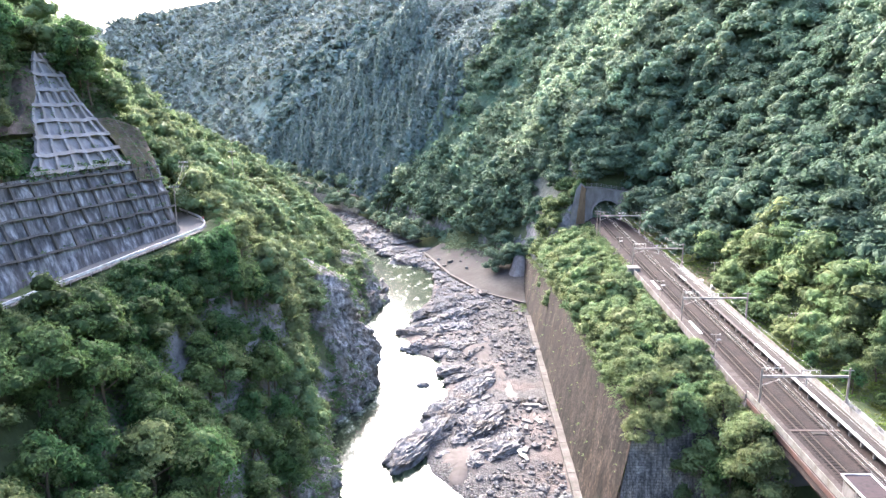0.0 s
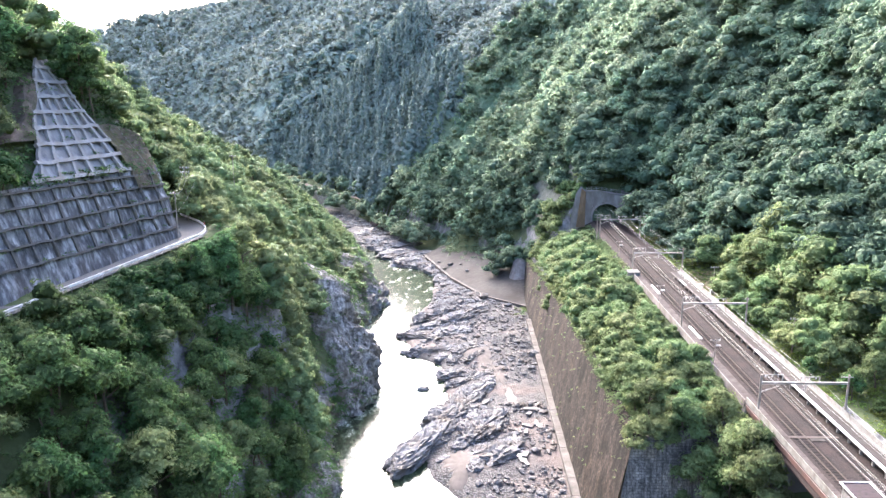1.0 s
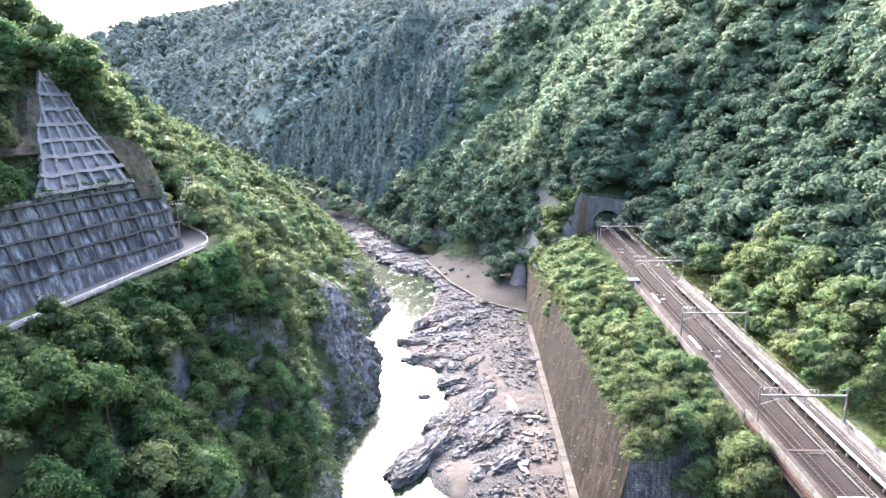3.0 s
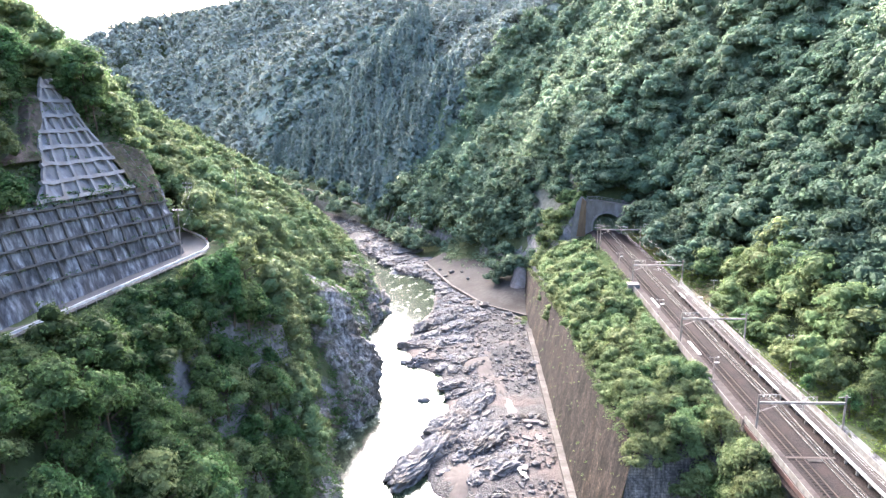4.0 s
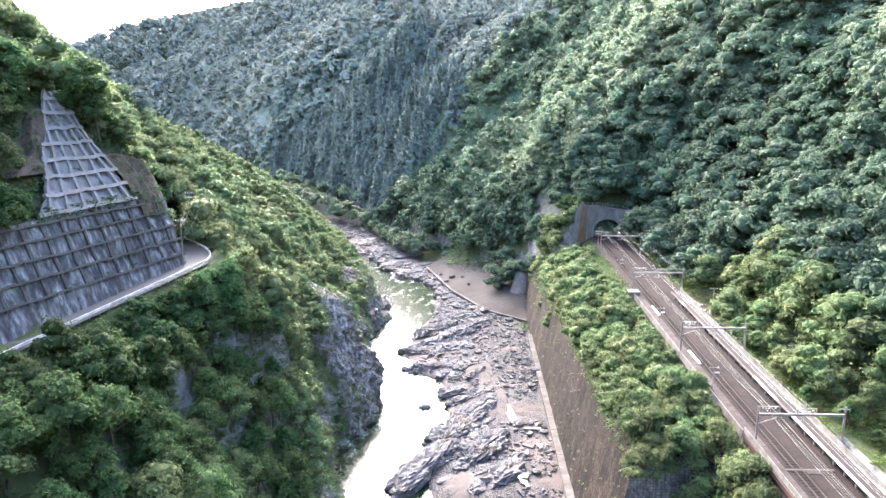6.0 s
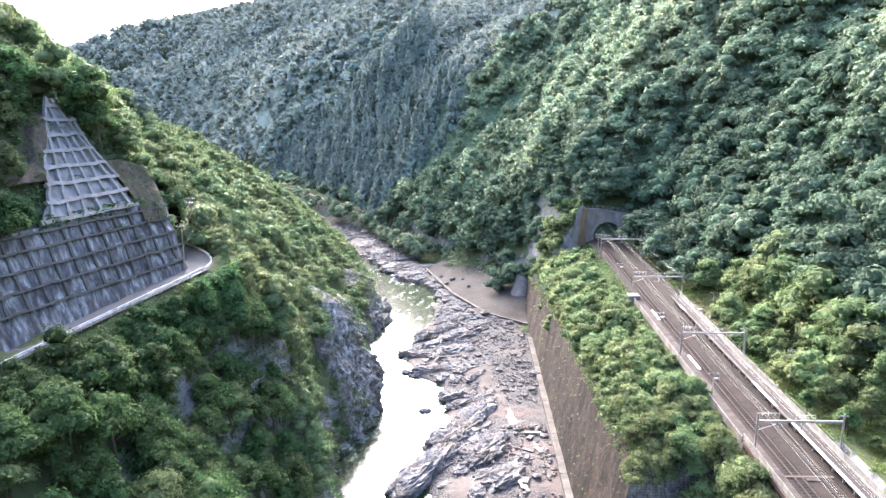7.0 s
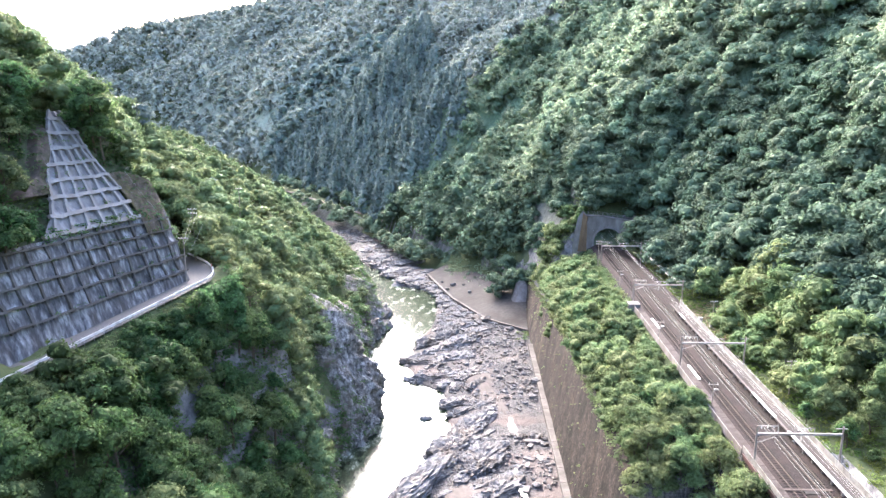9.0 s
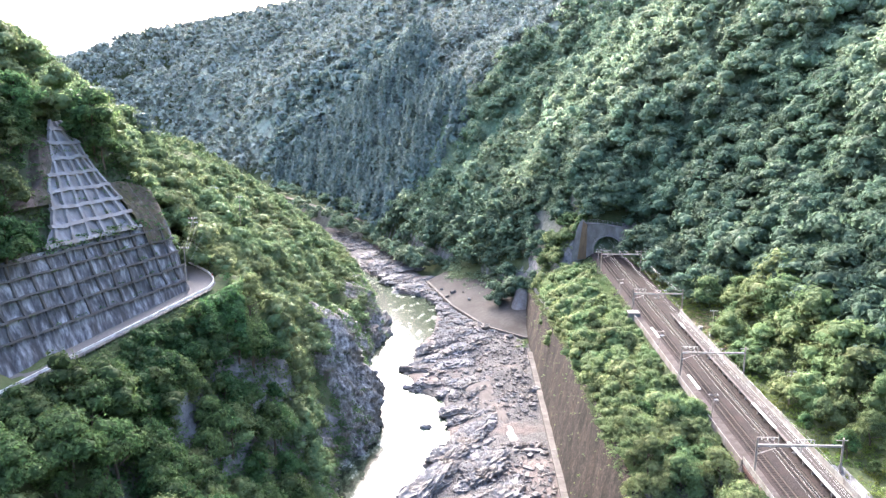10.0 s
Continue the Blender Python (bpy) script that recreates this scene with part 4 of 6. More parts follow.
# ---------------------------------------------------------------- catenary gantries
def gantry(y, x0=30.0, x1=42.35, zb=0.5, zr=-1.0, top=7.3):
    g = thing("catenary_gantry", "grey steel beam gantry on two concrete poles over the tracks", "catenary gantry", m=pose(0, y, 0), group="catenary gantries")
    part("pole", tube((x0, 0, zb), (x0, 0, top), 0.17, 0.13, 12), M_POLE, g)
    part("pole", tube((x1, 0, zr), (x1, 0, top), 0.19, 0.14, 12), M_POLE, g)
    bm = bmesh.new()
    add_box(bm, (x0, -0.10, 5.92), (x1, -0.06, 6.16))
    add_box(bm, (x0, 0.06, 5.92), (x1, 0.10, 6.16))
    add_box(bm, (x0, -0.13, 6.16), (x1, 0.13, 6.2))
    add_box(bm, (x0, -0.13, 5.88), (x1, 0.13, 5.92))
    part("beam", bm, M_STEEL, g)
    bm = bmesh.new()
    add_tube(bm, (x0 + .1, 0, 4.6), (x0 + 2.6, 0, 5.55), 0.03)
    add_tube(bm, (x0 + .1, 0, 4.75), (x0 + 2.6, 0, 5.6), 0.02)
    add_tube(bm, (x0 + 2.6, 0, 5.5), (x0 + 2.6, 0, 5.95), 0.025)
    part("cantilever_arm", bm, M_STEEL, g)
    bm = bmesh.new()
    xm = x0 + 6.4
    add_box(bm, (xm - .06, -.06, 4.7), (xm + .06, .06, 5.95))
    add_tube(bm, (xm, 0, 4.75), (xm - 1.3, 0, 4.95), 0.03)
    add_tube(bm, (xm, 0, 5.2), (xm - 1.3, 0, 5.0), 0.025)
    part("drop_arm", bm, M_STEEL, g)
    for xa, wide, zt in ((x0 + 0.1, 3.0, 7.28), (x0 + 5.4, 2.9, 6.95)):
        bm = bmesh.new()
        add_box(bm, (xa, -.05, zt - .05), (xa + wide, .05, zt + .05))
        if xa > x0 + 1:
            add_box(bm, (xa + .1, -.04, 6.2), (xa + .2, .04, zt))
        add_box(bm, (xa + wide - .1, -.04, 6.2), (xa + wide, .04, zt))
        arm = part("crossarm", bm, M_STEEL, g)
        for q in range(3):
            part("insulator", tube((xa + .5 + q * .9, 0, zt - .32), (xa + .5 + q * .9, 0, zt - .05), 0.09, 0.06), M_WHITE, arm)
    part("crossarm", box((x1 - 1.1, -.05, 6.9), (x1 + .6, .05, 7.0)), M_STEEL, g)
    return g


GANTRY_Y = (80.0, 118.6, 161.5, 207.0)
for y in GANTRY_Y:
    gantry(y)
for y in (38.0,):
    gantry(y)

# line wires
wires = thing("overhead_wires", "thin overhead contact and messenger wires above the tracks", "overhead wires")
SPANS = [38.0, *GANTRY_Y, 231.0, 275.0]
for x, z, sag in ((33.4, 4.75, 0.0), (33.4, 5.6, 0.55), (37.1, 4.75, 0.0), (37.1, 5.6, 0.55), (31.0, 6.95, 0.5), (36.4, 6.62, 0.5), (38.0, 6.62, 0.5), (40.6, 6.9, 0.45), (41.2, 6.9, 0.5)):
    bm = bmesh.new()
    for a, b in zip(SPANS[:-1], SPANS[1:]):
        pts = [Vector((x, a + (b - a) * k / 6, z - sag * (1 - (2 * k / 6 - 1) ** 2))) for k in range(7)]
        for p, q in zip(pts[:-1], pts[1:]):
            if x < 40 or p.y > 160:
                add_tube(bm, p, q, 0.015, seg=4)
    part("wire", bm, M_WIRE, wires)


# ---------------------------------------------------------------- tunnel portal
def arch(n=20):
    """Outline of the bore, from the left foot over the crown to the right foot."""
    pts = [(-4.6, 0.0)]
    for k in range(n + 1):
        a = math.pi - math.pi * k / n
        pts.append((4.6 * math.cos(a), 2.1 + 4.2 * math.sin(a)))
    return pts + [(4.6, 0.0)]


PX, PY, PZ = 36.4, 231.0, 0.6
M_PORTAL = surface("portal_concrete", [(0.3, (0.168, 0.156, 0.144)), (0.7, (0.264, 0.248, 0.232))], 0.9, (0.128, 0.112, 0.096), 0.2, 0.9, 0.3, stretch=(1, 1, .4))
portal = thing("tunnel_portal", "grey concrete tunnel portal with a horseshoe arch", "tunnel portal", kind="structure")
outer_l, outer_r, outer_t = -7.2, 8.6, 10.6
bm = bmesh.new()
ar = arch()
front = [bm.verts.new((PX + a, PY, PZ + b)) for a, b in ar]
out = []
for a, b in ar:
    wide = outer_r if a > 0 else -outer_l
    k = max(abs(a) / wide, b / outer_t, 1e-6)
    out.append((a / k, b / k - (0.16 * max(0.0, a / k + 3) if b / k > 5 else 0)) if b > 0.3 else (math.copysign(wide, a), -1.0))
rim = [bm.verts.new((PX + a, PY, PZ + b)) for a, b in out]
back = [bm.verts.new((PX + a, PY + 1.2, PZ + b)) for a, b in out]
for k in range(len(ar) - 1):
    bm.faces.new((front[k], front[k + 1], rim[k + 1], rim[k]))
    bm.faces.new((rim[k], rim[k + 1], back[k + 1], back[k]))
headwall = part("headwall", bm, M_PORTAL, portal)
bm = bmesh.new()
rings = []
for y in (PY - 0.25, PY + 20, PY + 70):
    rings.append([bm.verts.new((PX + a, y, PZ + b)) for a, b in ar])
for p, q in zip(rings[:-1], rings[1:]):
    for k in range(len(ar) - 1):
        bm.faces.new((p[k], p[k + 1], q[k + 1], q[k]))
bm.faces.new(rings[-1])
part("lining", bm, M_DARK, portal, "dark tunnel lining")
bm = bmesh.new()
rr = []
for s, y in ((1.0, PY - 0.22), (1.13, PY - 0.22), (1.13, PY + 0.1)):
    rr.append([bm.verts.new((PX + a * s, y, PZ + b * (s if b > 0 else 1))) for a, b in ar])
for p, q in zip(rr[:-1], rr[1:]):
    for k in range(len(ar) - 1):
        bm.faces.new((p[k], p[k + 1], q[k + 1], q[k]))
part("arch_ring", bm, M_CONC_L, headwall, "paler concrete arch ring")
bm = box((PX - 7.4, PY - 0.3, PZ + 10.55), (PX + 8.8, PY + 1.4, PZ + 10.95), 0.05)
bmesh.ops.bisect_plane(bm, geom=bm.verts[:] + bm.edges[:] + bm.faces[:], plane_co=(PX - 3, 0, 0), plane_no=(1, 0, 0))
for v in bm.verts:
    v.co.z -= 0.16 * max(0.0, v.co.x - PX + 3)
part("coping", bm, M_CONC_L, headwall)
def head_z(x):
    return PZ + 10.95 - 0.16 * max(0.0, x - PX + 3)


for k in range(10):
    x = PX - 7.0 + k * 1.7
    part("fence_post", tube((x, PY + 0.5, head_z(x) - 0.1), (x, PY + 0.5, head_z(x) + 1.2), 0.05), M_STEEL, portal)
for xa, xb in ((PX - 7.0, PX - 3), (PX - 3, PX + 8.4)):
    for h in (0.6, 1.1):
        part("fence_rail", tube((xa, PY + 0.5, head_z(xa) + h), (xb, PY + 0.5, head_z(xb) + h), 0.035), M_STEEL, portal)
bm = bmesh.new()
q = [bm.verts.new(v) for v in ((PX - 7.2, PY, -1), (PX - 7.2, PY, 11.2), (PX - 8.8, PY + 0.8, 12.8), (PX - 10.4, PY + 0.6, 10.6), (PX - 12.2, PY - 0.2, 1.0), (PX - 12.2, PY - 0.4, -2))]
bm.faces.new(q)
q2 = [bm.verts.new(v.co + Vector((0.3, 1.0, 0))) for v in q]
for k in range(6):
    bm.faces.new((q[k], q[(k + 1) % 6], q2[(k + 1) % 6], q2[k]))
part("wing_wall", bm, M_CONC, portal, "sloping concrete wing wall")
M_RUSTY = surface("rusty_seepage", [(0.3, (0.104, 0.068, 0.040)), (0.7, (0.192, 0.132, 0.080))], 1.2, rough=0.95, bump=0.5, stretch=(1, 1, .3))
bm = bmesh.new()
q = [bm.verts.new(v) for v in ((PX - 7.25, PY - 0.35, -1), (PX - 7.25, PY - 0.35, 11.0), (PX - 8.7, PY - 0.1, 12.2), (PX - 10.2, PY - 0.75, 0.0), (PX - 10.4, PY - 0.8, -1))]
bm.faces.new(q)
q2 = [bm.verts.new(v.co + Vector((0.1, 0.5, 0))) for v in q]
for k in range(5):
    bm.faces.new((q[k], q[(k + 1) % 5], q2[(k + 1) % 5], q2[k]))
part("seepage_strip", bm, M_RUSTY, portal, "brown weathered strip beside the headwall")


# ---------------------------------------------------------------- distant ridge
def ridge_xyz(u, v):
    x = -2600 + 3400 * u
    z = 60 + v * (np.interp(x, [-2600, -1900, -1680, -1590, -1435, -1350, -1200, -900, 0, 800], [230, 262, 296, 312, 262, 240, 214, 180, 120, 100]) - 60
                  + 14 * fbm(xyz(x * 0.004, 0 * x, 2.0), 4) * v)
    return xyz(x, 2500 + 500 * v, z)


# Haze before the ridge is painted: a pale base colour and a weak glow.
M_RIDGE, rn, rl, rp_ = material("glowing_haze")
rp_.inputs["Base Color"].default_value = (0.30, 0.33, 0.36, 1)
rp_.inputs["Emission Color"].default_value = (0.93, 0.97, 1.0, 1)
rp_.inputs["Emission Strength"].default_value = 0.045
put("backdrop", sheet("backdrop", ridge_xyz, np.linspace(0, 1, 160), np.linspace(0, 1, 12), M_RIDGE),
    label="distant wooded ridge, haze put in as pale colour and glow", category="hills", kind="structure")


# ---------------------------------------------------------------- rocks
def rock_verts(seed, sub, stretch, rough, freq=1.3):
    bm = bmesh.new()
    bmesh.ops.create_icosphere(bm, subdivisions=sub, radius=1.0)
    v = np.array([q.co for q in bm.verts])
    f = np.array([[q.index for q in face.verts] for face in bm.faces])
    bm.free()
    n = fbm(v * freq + seed * 3.7, 4, 0.55)
    v = v * (1 + rough * (np.abs(n) * 1.4 - 0.4))[:, None]
    c = np.sign(v) * np.abs(v) ** 0.82
    return c * np.array(stretch), f


def outcrop(x, y, z, a, b, h, turn, seed, label="grey fractured bedrock outcrop in the riverbed"):
    h = h * 0.72
    v, f = rock_verts(seed, 5 if a >= 7 and y < 235 else 4 if a > 2.6 else 3, (a, b, h), 0.30, 1.2)
    q = v + seed * 5.1
    lay = fbm(np.stack([q[:, 0] * 0.22, q[:, 1] * 0.75, q[:, 2] * 0.6], 1), 3, 0.6)
    chip = np.floor(5 * fbm(q * np.array([0.4, 1.0, 0.9]) + 3, 3, 0.55)) / 5
    fine = fbm(q * 2.2, 4, 0.65)
    up = np.clip(v[:, 2] / h + 0.5, 0, 1)
    amp = min(1.0, a / 5)
    out = np.stack([v[:, 0] / a ** 2, v[:, 1] / b ** 2, 0 * v[:, 0]], 1)
    out /= np.linalg.norm(out, axis=1, keepdims=True) + 1e-6
    v = v + out * ((0.32 * chip + 0.28 * lay + 0.24 * fine) * amp)[:, None]
    v[:, 2] += up * amp * (0.26 * chip + 0.3 * np.abs(lay) + 0.3 * fine)
    put("rock_outcrop", big_mesh("rock_outcrop", v, f, M_RIVER_ROCK), None, label, pose(x, y, z, 0, 0, turn), category="rock", group="riverbed rocks")


ROCKS = [(-21, 124, -28, 13, 3.2, 3.0, 62, 1), (-15, 139, -27.6, 9, 4, 2.4, 58, 2), (-8, 131, -26.8, 8, 4, 1.6, 60, 3),
         (-22.5, 154.7, -28.3, 1.5, 1.0, 0.9, 10, 4), (-15.5, 163, -28, 4.2, 2.4, 2.0, 25, 5), (-22, 180, -28.2, 7.5, 2.6, 1.8, 8, 6),
         (-25, 192, -28.1, 8, 2.4, 1.7, -15, 7), (-16, 196, -27.8, 6, 3.5, 2.0, 20, 8), (-22, 212, -28, 9, 3.6, 2.6, 48, 9),
         (-14, 208, -27.4, 8, 4, 2.4, 42, 10), (-16, 225, -27.6, 9, 4, 2.2, 55, 11), (-9, 216, -27.0, 7, 4, 1.8, 50, 12),
         (-8, 184, -27.2, 6, 3, 1.4, 45, 13), (-10, 150, -27.3, 7, 3, 1.6, 64, 14), (-4, 120, -26.6, 6, 3, 1.2, 50, 15),
         (-35, 288, -28, 9, 5, 2.2, 30, 16), (-42, 302, -28, 10, 5, 2.4, 40, 17), (-30, 298, -27.6, 8, 5, 1.9, 15, 18),
         (-52, 330, -28, 11, 6, 2.6, 50, 19), (-40, 318, -27.6, 9, 5, 2.2, 35, 20), (-62, 350, -28, 10, 5, 2.4, 60, 21)]
for r in ROCKS:
    outcrop(r[0], r[1], r[2] + 0.3, *r[3:])
ro = np.random.RandomState(77)
for k in range(60):
    y = ro.uniform(100, 238)
    x = float(np.interp(y, BAR_Y, BAR_X)) + ro.uniform(1, 15) * (0.6 + 0.4 * ro.rand())
    a = ro.uniform(1.5, 4.2)
    outcrop(x, y, float(ground_at(x, y)) + 0.25, a, a * ro.uniform(0.4, 0.6), a * ro.uniform(0.22, 0.42), ro.uniform(38, 75), 100 + k)
for r in [(-45.0, 236, -28.5, 9, 4.5, 7.5, 80, 31), (-45.5, 220, -28.5, 7, 4.5, 8.0, 95, 32), (-41.5, 227, -28.5, 4, 3, 3.6, 70, 33)]:
    outcrop(*r, label="dark fractured rock spur at the cliff foot")

rs = np.random.RandomState(5)
rv, rf = zip(*[rock_verts(60 + k, 1, (1, 0.8, 0.6), 0.5) for k in range(6)])
V, F, n0 = [], [], 0
for k in range(9500):
    y = rs.uniform(84, 330) if k % 4 else rs.uniform(280, 400)
    lo, hi = np.interp(y, BAR_Y, BAR_X) - 0.5, float(np.interp(y, [80, 216, 231, 256, 292, 340, 370, 446], [7.2, 7.0, -6, -18.5, -30, -47, -64, -98]))
    x = lo + (hi - lo) * rs.rand() ** 0.7
    if float(vnoise(np.array([x * 0.06, y * 0.06, 4.0]))) < -0.25:
        continue
    size = 0.15 + 0.5 * rs.rand() ** 2.6 + (1.0 * rs.rand() if rs.rand() < 0.05 else 0)
    size *= 1.5 if y > 225 else 1.0
    j = rs.randint(6)
    a = rs.rand() * 6.28
    c, s = math.cos(a), math.sin(a)
    v = rv[j] * size
    v = np.stack([v[:, 0] * c - v[:, 1] * s + x, v[:, 0] * s + v[:, 1] * c + y, v[:, 2]], 1)
    v[:, 2] += float(ground_at(x, y)) + 0.42 + size * 0.2
    V.append(v)
    F.append(rf[j] + n0)
    n0 += len(v)
put("boulders", big_mesh("boulders", np.concatenate(V), np.concatenate(F), M_RIVER_ROCK), label="loose grey boulders and cobbles on the gravel bar",
    category="boulders", kind="stuff")

# smooth sand and left-over pools on the bar
def patch_xyz(cx, cy, a, b, turn, seed, lift, dome):
    def fn(u, v):
        ang = u * 2 * math.pi
        edge = 1 + 0.5 * fbm(xyz(np.cos(ang) * 1.9 + 3 * seed, np.sin(ang) * 1.9, 0.4), 4, 0.6)
        px, py = a * edge * v * np.cos(ang), b * edge * v * np.sin(ang)
        c, q = math.cos(radians(turn)), math.sin(radians(turn))
        x, y = cx + px * c - py * q, cy + px * q + py * c
        z = (ground(x, y) if dome else ground(np.array(cx), np.array(cy))) + lift - dome * v ** 3
        return xyz(x, y, z)
    return fn


M_SILT = surface("brown_sand", [(0.3, (0.080, 0.069, 0.061)), (0.7, (0.112, 0.098, 0.088))], 0.8, (0.07, 0.060, 0.053), 0.25, 0.9, 0.15)
for cx, cy, a, b, turn, seed in ((-7.6, 176.0, 5.2, 13.5, 4, 1), (-12.2, 115.0, 5.6, 8.0, -12, 2), (-3.0, 160, 2.4, 7, 6, 3)):
    put("sand_patch", sheet("sand_patch", patch_xyz(cx, cy, a, b, turn, seed, 0.85, 0.8), np.linspace(0, 1, 60), np.linspace(0.01, 1, 14), M_SILT),
        label="smooth brown sand patch on the gravel bar", category="sand", kind="structure")
for cx, cy, a, b, turn, seed in ((-1.0, 147.0, 1.0, 4.6, 3, 4), (-2.4, 122.8, 0.7, 3.2, 4, 5), (-0.5, 117.0, 0.8, 2.4, 10, 6), (-6.8, 155.2, 2.6, 0.8, 5, 7), (-15.6, 174.0, 1.0, 1.4, 5, 8), (4.2, 131.0, 0.6, 1.2, 5, 9)):
    put("pool", sheet("pool", patch_xyz(cx, cy, a, b, turn, seed, 0.82, 0), np.linspace(0, 1, 40), np.linspace(0.01, 1, 4), M_POOL),
        label="small shining pool left between the stones", category="pool", kind="structure")

# broken white concrete slabs on the bar
for k, (x, y, a, l, w) in enumerate([(3.4, 139.2, 4, 4.0, 1.0), (1.2, 128, 80, 2.2, 0.8), (1.8, 131, -25, 2.6, 1.0), (0.2, 118, 75, 2.4, 1.2), (2.6, 137, 60, 1.8, 1.0), (-1.5, 125, 85, 3.0, .8)]):
    slab = thing("broken_slab", "broken pale concrete slab lying on the gravel", "concrete slab", pose(x, y, float(ground_at(x, y)) + 0.75, 4, 3, a), "broken slabs")
    bm = box((-l / 2, -w / 2, -0.2), (l / 2, w / 2, 0.2), 0.05)
    part("slab", bm, M_CONC_L, slab)


# ---------------------------------------------------------------- trees
def leaf_quads(c, nrm, size, rng):
    """Kite-shaped leaf sprays at places c facing along nrm."""
    n = len(c)
    r = rng.normal(size=(n, 3))
    t = np.cross(nrm, r)
    t /= np.linalg.norm(t, axis=1, keepdims=True) + 1e-9
    b = np.cross(nrm, t)
    s = (size * rng.uniform(0.6, 1.35, n))[:, None]
    k = rng.uniform(0.45, 0.8, n)[:, None]
    p0, p2 = c - t * s * 0.55, c + t * s * 0.55
    mid = c + nrm * s * 0.12
    p1, p3 = mid + b * s * 0.5 * k + t * s * 0.1, mid - b * s * 0.5 * k + t * s * 0.1
    return np.stack([p0, p1, p2, p3], 1).reshape(-1, 3)


def ball(n, rng):
    d = rng.normal(size=(n, 3))
    return d / np.linalg.norm(d, axis=1, keepdims=True)


def crown(rng, R, z0, z1, n, leaf, style="broad"):
    """Leaf sprays of one crown: lobes for a broadleaf, tiers for a cedar or a pine. Returns corners and the lobes."""
    lobes = []
    if style == "cedar":
        c, nr = [], []
        h = rng.rand(n) ** 0.75
        a = rng.rand(n) * 6.283
        tier = 0.8 + 0.2 * np.sin(h * 38 + rng.rand() * 6)
        rad = R * (1.03 - h) ** 0.85 * tier * rng.uniform(0.75, 1.05, n)
        c = np.stack([rad * np.cos(a), rad * np.sin(a), z0 + (z1 - z0) * h], 1)
        nr = np.stack([np.cos(a) * 0.8, np.sin(a) * 0.8, np.full(n, 0.65)], 1) + rng.normal(size=(n, 3)) * 0.25
        nr /= np.linalg.norm(nr, axis=1, keepdims=True)
        for k in range(4):
            f = k / 4
            lobes.append((np.array([0, 0, z0 + (z1 - z0) * (f + 0.12)]), R * (1 - f) * 0.62, (z1 - z0) * 0.18))
        return leaf_quads(c, nr, leaf, rng), lobes
    k = rng.randint(15, 22) if n > 900 else rng.randint(9, 14)
    small = 0.78 if n > 900 else 1.0
    for i in range(k):
        a = 6.283 * (i * 0.382 + rng.rand() * 0.25)
        f = rng.rand() if i else 1.0
        rr = R * (0.75 - 0.55 * f) * rng.uniform(0.7, 1.15) if i else 0.0
        lr = R * rng.uniform(0.30, 0.55) * small
        flat = 0.5 if style == "pine" else rng.uniform(0.62, 0.95)
        lobes.append((np.array([rr * math.cos(a), rr * math.sin(a), z0 + (z1 - z0) * (0.18 + 0.62 * f)]), lr, lr * flat))
    cs, ns = [], []
    per = n // k + 1
    for c, r, h in lobes:
        d = ball(per * 2, rng)
        d = d[d[:, 2] > -0.45][:per]
        shell = rng.uniform(0.62, 1.2, len(d))[:, None]
        p = c + d * np.array([r, r, h]) * shell
        keep = np.ones(len(p), bool)
        for c2, r2, h2 in lobes:
            if c2 is not c:
                q = (p - c2) / np.array([r2, r2, h2])
                keep &= (q ** 2).sum(1) > 0.62
        nn = d + np.array([0, 0, 0.5]) + rng.normal(size=d.shape) * 0.36
        cs.append(p[keep])
        ns.append((nn / np.linalg.norm(nn, axis=1, keepdims=True))[keep])
    return leaf_quads(np.concatenate(cs), np.concatenate(ns), leaf, rng), lobes


GOLD = (1 + 5 ** 0.5) / 2
LUMP_V = np.array([(-1, GOLD, 0), (1, GOLD, 0), (-1, -GOLD, 0), (1, -GOLD, 0), (0, -1, GOLD), (0, 1, GOLD), (0, -1, -GOLD), (0, 1, -GOLD),
                   (GOLD, 0, -1), (GOLD, 0, 1), (-GOLD, 0, -1), (-GOLD, 0, 1)]) / 1.9
LUMP_F = np.array([(0, 11, 5), (0, 5, 1), (0, 1, 7), (0, 7, 10), (0, 10, 11), (1, 5, 9), (5, 11, 4), (11, 10, 2), (10, 7, 6), (7, 1, 8),
                   (3, 9, 4), (3, 4, 2), (3, 2, 6), (3, 6, 8), (3, 8, 9), (4, 9, 5), (2, 4, 11), (6, 2, 10), (8, 6, 7), (9, 8, 1)])


def core_mesh(lobes, scale=0.72):
    """Inner filler of a crown, an uneven lump in each lobe; shade is put into its darker colour."""
    v, f = [], []
    for k, (c, r, h) in enumerate(lobes):
        a = k * 1.1
        q = LUMP_V * (0.82 + 0.36 * LATTICE[k % 64, 3, :12, None]) @ np.array([[math.cos(a), -math.sin(a), 0], [math.sin(a), math.cos(a), 0], [0, 0, 1]])
        v.append(c + q * np.array([r, r, h]) * scale)
        f.append(LUMP_F + 12 * k)
    return np.concatenate(v), np.concatenate(f)


